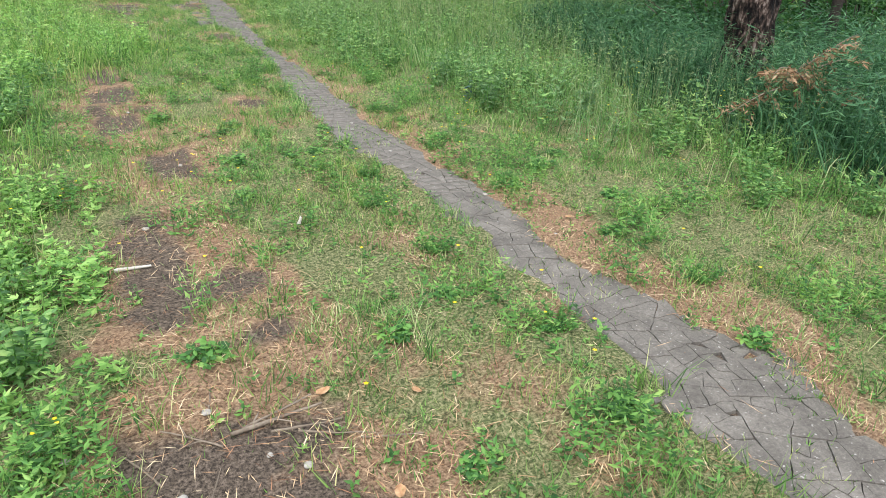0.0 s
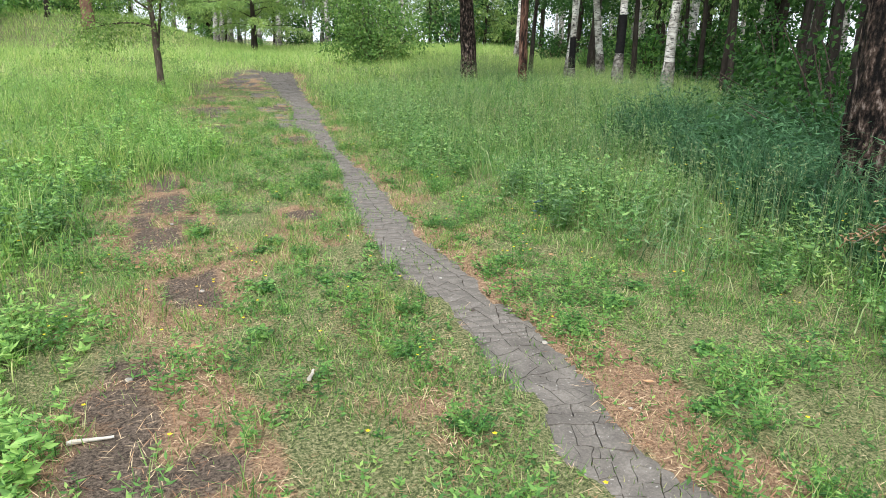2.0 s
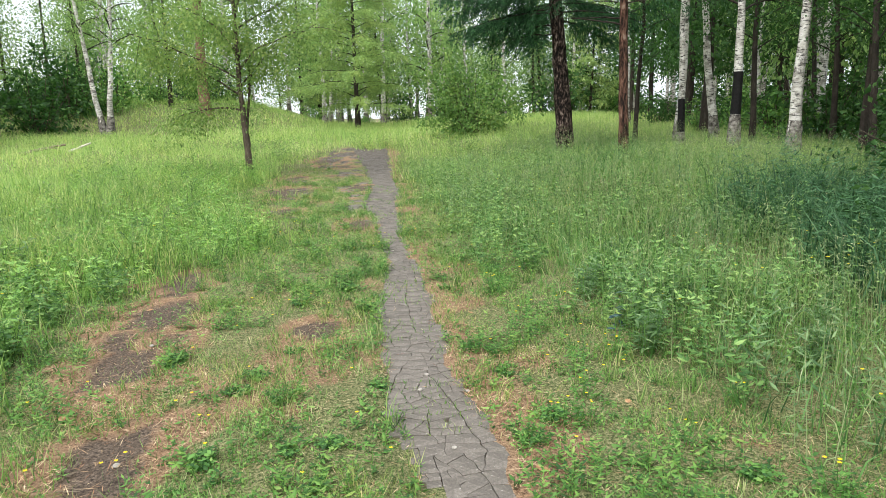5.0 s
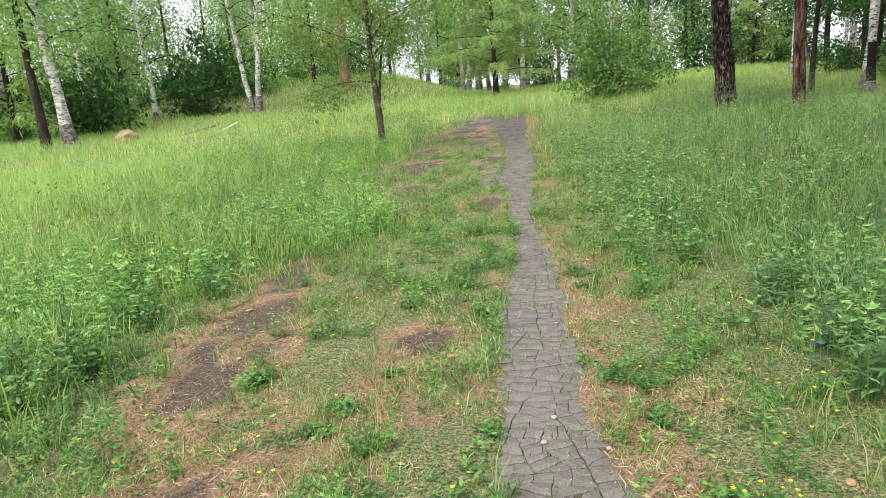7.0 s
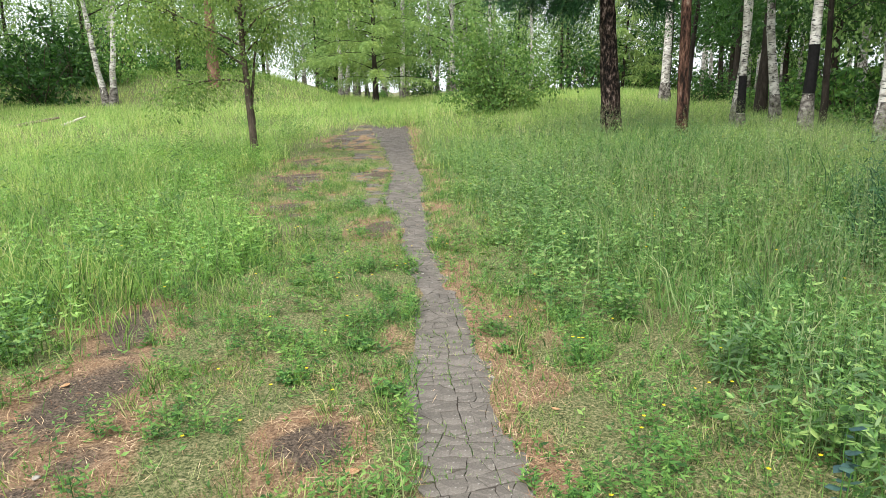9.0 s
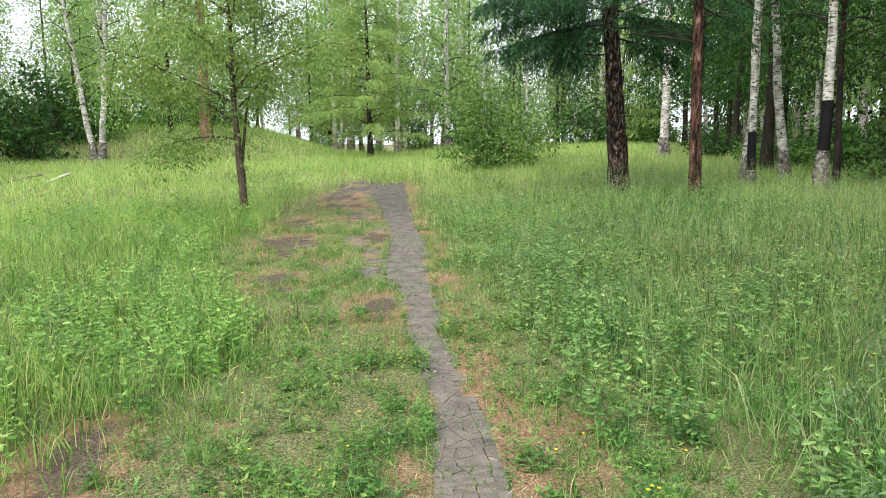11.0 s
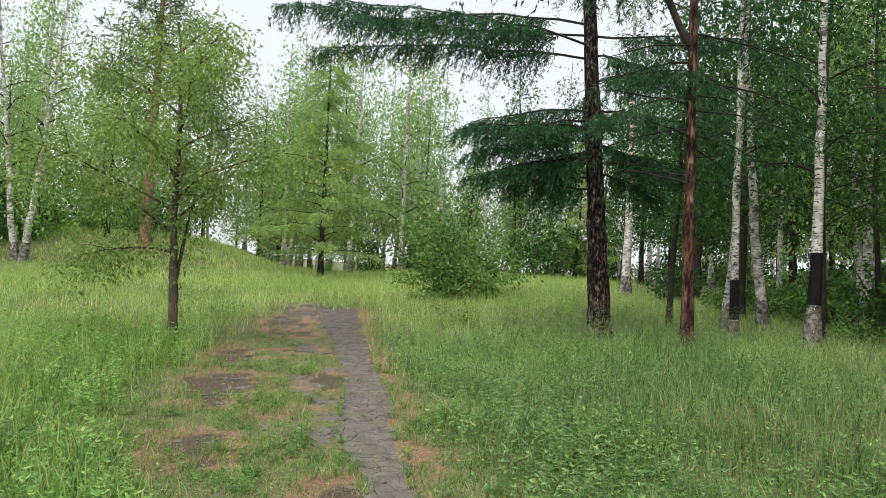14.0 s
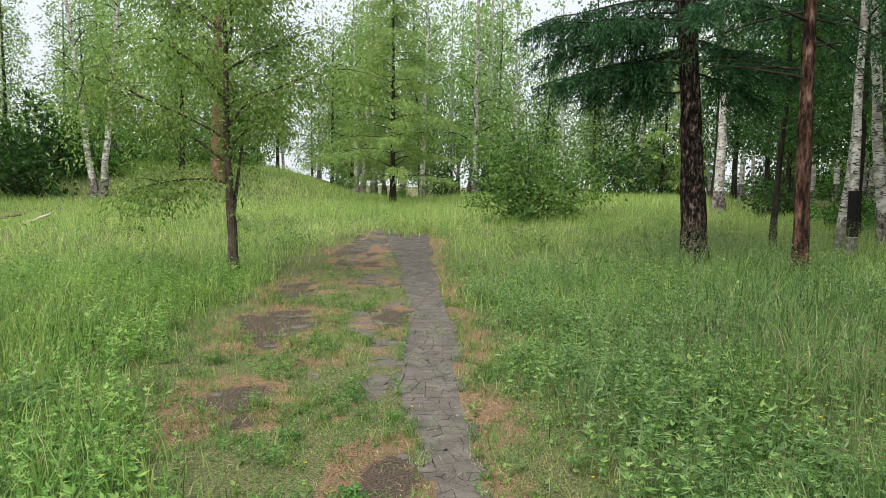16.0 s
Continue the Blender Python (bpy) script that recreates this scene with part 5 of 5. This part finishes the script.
for x, y, s in [(0.24, 6.22, 0.035), (-1.23, 3.71, 0.03), (-1.13, 3.18, 0.028), (-0.92, 3.62, 0.022), (-1.84, 3.88, 0.035), (-0.67, 8.03, 0.04), (0.48, 4.91, 0.025), (0.25, 8.49, 0.022), (-1.53, 5.67, 0.03), (-1.99, 7.01, 0.03), (-2.19, 8.98, 0.03), (0.82, 6.82, 0.025)]:
    dead_leaf(x, y, s, rng.uniform(0, 360))


def dead_bough():
    """A fallen conifer bough with its dry brown needles still on."""
    base = new("dead_bough")
    limbs = []
    for i in range(9):
        a = radians(150 + i * 24 + rng.uniform(-10, 10))
        limbs.append((limb((rng.normal(0, 0.1), rng.normal(0, 0.1), 0.35), (math.cos(a), math.sin(a) * 0.6, rng.uniform(0.1, 0.9)), rng.uniform(0.5, 0.95), (0, 0, -0.35), 6, 0.1), 0.008))
    limbs.append((limb((0.5, 0.1, 0.0), (-1, 0, 0.9), 0.9, (0, 0, -0.2), 6, 0.05), 0.016))
    for l, lr in limbs:
        piece("branch", tube(l, np.linspace(lr, lr * 0.3, len(l)), 5, 0.05), STICK, base, smooth=True)
    tagged(piece("dry_needles", larch_crown(limbs, 26, 0.22, 0.045, 0.3, 0.3), DRY, base, "dry rust-brown needles"), kind="stuff")
    return tagged(base, "fallen conifer bough with dry rust-brown needles", "branch")


place(dead_bough(), 3.4, 6.0, 0.3, 1.15, 0.02)
rod("fallen_log", -10.9, 26.5, 25, 1.3, 0.06, STICK, "grey fallen log in the meadow grass", rise=0.18, forks=2, category="log")
rod("fallen_log", -9.7, 26.3, -15, 0.8, 0.05, WHITEWOOD, "bleached fallen log in the meadow grass", rise=0.3, forks=1, category="log")


# ---- the cracked path: asphalt pieces last ----
def clip_poly(poly, px, py, nx, ny):
    out = []
    for i in range(len(poly)):
        a, b = poly[i], poly[(i + 1) % len(poly)]
        da, db = (a[0] - px) * nx + (a[1] - py) * ny, (b[0] - px) * nx + (b[1] - py) * ny
        if da <= 0:
            out.append(a)
        if (da < 0) != (db < 0):
            t = da / (da - db)
            out.append((a[0] + (b[0] - a[0]) * t, a[1] + (b[1] - a[1]) * t))
    return out


def area_of(poly):
    return 0.5 * abs(sum(a[0] * b[1] - b[0] * a[1] for a, b in zip(poly, poly[1:] + poly[:1])))


def crack(poly, out):
    """Splits a plate across its longer way again and again; the older the crack, the wider."""
    us, vs = [p[0] for p in poly], [p[1] for p in poly]
    u, v, size = sum(us) / len(poly), sum(vs) / len(poly), area_of(poly)
    if max(us) < min(path_wide(v), path_left(v)) - 0.9 or min(us) > path_right(v) + 0.3 and max(vs) - min(vs) < 1.0:
        return
    if size < rng.choice([0.004, 0.008, 0.013, 0.021], p=[0.2, 0.35, 0.3, 0.15]):
        out.append((u, v, poly))
        return
    a, b = max(zip(poly, poly[1:] + poly[:1]), key=lambda e: math.hypot(e[1][0] - e[0][0], e[1][1] - e[0][1]))
    f, turn = rng.uniform(0.36, 0.64), math.atan2(b[1] - a[1], b[0] - a[0]) + rng.normal(0, 0.22)
    px, py, nx, ny = a[0] + (b[0] - a[0]) * f, a[1] + (b[1] - a[1]) * f, math.cos(turn), math.sin(turn)
    gap = rng.uniform(0.0005, 0.0014) + 0.0026 * min(math.sqrt(size), 0.6) * rng.uniform(0.2, 1.0)
    for g in (1, -1):
        part = clip_poly(poly, px - g * nx * gap, py - g * ny * gap, g * nx, g * ny)
        if len(part) >= 3 and area_of(part) > 0.0008:
            crack(part, out)


def slabs():
    """The broken plates of the path: the trodden strip, what is left beside it, and scraps in the worn soil."""
    plates, made = [], []
    for k in range(30):
        crack([(-2.9, k - 1.6), (0.9, k - 1.6), (0.9, k - 0.6), (-2.9, k - 0.6)], plates)
    for u, v, poly in plates:
        if path_left(v) - 0.04 < u < path_right(v) + 0.04 and v < 28.2 and not (v > 26.5 and waves(u, v, 0.6) < -0.3):
            poly = clip_poly(poly, path_left(v) + rng.uniform(-0.03, 0.02), v, -1, rng.normal(0, 0.15))
            poly = clip_poly(poly, path_right(v) + rng.uniform(-0.02, 0.03), v, 1, rng.normal(0, 0.15)) if len(poly) > 2 else poly
            if len(poly) < 3 or area_of(poly) < 0.0015:
                continue
        elif not (bool(broken(u, v)) or float(bare(np.array([u]), np.array([v]))[0]) > 0.8 and (v < 3.1 or v > 13) and rng.uniform() < (0.6 if v < 4 else 0.4 if v > 19 else 0.12)):
            continue
        made.append((sum(p[0] for p in poly) / len(poly), sum(p[1] for p in poly) / len(poly), poly))
    return made


def ragged(x, y):
    """Cracks wander: a small smooth shift, the same on both sides of a crack."""
    return x + 0.025 * waves(x + 3, y, 0.3) + 0.007 * waves(x + 3, y, 0.06) + 0.006 * waves(x, y + 9, 0.02), y + 0.025 * waves(x, y + 5, 0.3) + 0.007 * waves(x, y + 5, 0.06) + 0.006 * waves(x + 8, y, 0.02)


def slab_mesh(u, v, poly):
    """One piece about its centre: a worn flat top with ragged sides."""
    q = []
    for i in range(len(poly)):
        a, b = poly[i], poly[(i + 1) % len(poly)]
        if math.hypot(b[0] - a[0], b[1] - a[1]) > 0.004:
            q += [a] if v > 13 else [a, ((a[0] * 2 + b[0]) / 3, (a[1] * 2 + b[1]) / 3), ((a[0] + 2 * b[0]) / 3, (a[1] + 2 * b[1]) / 3)]
    q = np.array(q)
    n = len(q)
    p = np.stack(ragged(q[:, 0], q[:, 1]), -1) - [u, v]
    tx, ty = rng.normal(0, 0.0015, 2)
    top = np.c_[p * 0.992, rng.normal(0, 0.001) + p @ [tx, ty]]
    low = np.c_[p, np.full(n, -0.03)]
    i = np.arange(n)
    return np.concatenate([top, low]), [np.arange(n)[None], np.stack([n + i, n + (i + 1) % n, (i + 1) % n, i], -1)]


path_base = new("path")
tagged(path_base, "narrow old asphalt footpath, cracked into small pieces", "path", kind="structure")
rest, count = [], 0
PIECES = sorted(slabs(), key=lambda s: abs(s[1] - 7.5))
for u, v, poly in PIECES:
    V, F = slab_mesh(u, v, poly)
    zz = float(land(u, v))
    if count < 300:
        ob = new("asphalt_piece", mesh("asphalt_piece", [(V, F[0])] + [(V[:0], f - len(V)) for f in F[1:]], ASPHALT))
        ob.location = (u, v, zz)
        ob.parent = path_base
        count += 1
    else:
        rest.append((V + [u, v, zz], F[0]))
        rest += [(V[:0], f - len(V)) for f in F[1:]]
ob = new("asphalt_pieces_beyond", mesh("asphalt_pieces_beyond", rest, ASPHALT))
ob.parent = path_base
tagged(ob, "far broken asphalt pieces", kind="stuff")

# moss and grass in the cracks
seams = []
for u, v, poly in PIECES:
    if v < 18 and waves(u + 2, v + 1, 0.3) > 0.0:
        for a, b in zip(poly, poly[1:] + poly[:1]):
            seams += [(a[0] + (b[0] - a[0]) * f, a[1] + (b[1] - a[1]) * f) for f in rng.uniform(0, 1, int(rng.integers(0, 6)))]
x, y = ragged(*np.array(seams).T)
stuff("crack_moss", blade_mesh("crack_moss", blades(ground_at(x, y), rng.uniform(0.012, 0.04, len(x)), rng.uniform(0.004, 0.009, len(x)), rng.uniform(0.2, 1.0, len(x)), False), SHORT), "moss and grass sprouting in the asphalt's cracks", "moss")
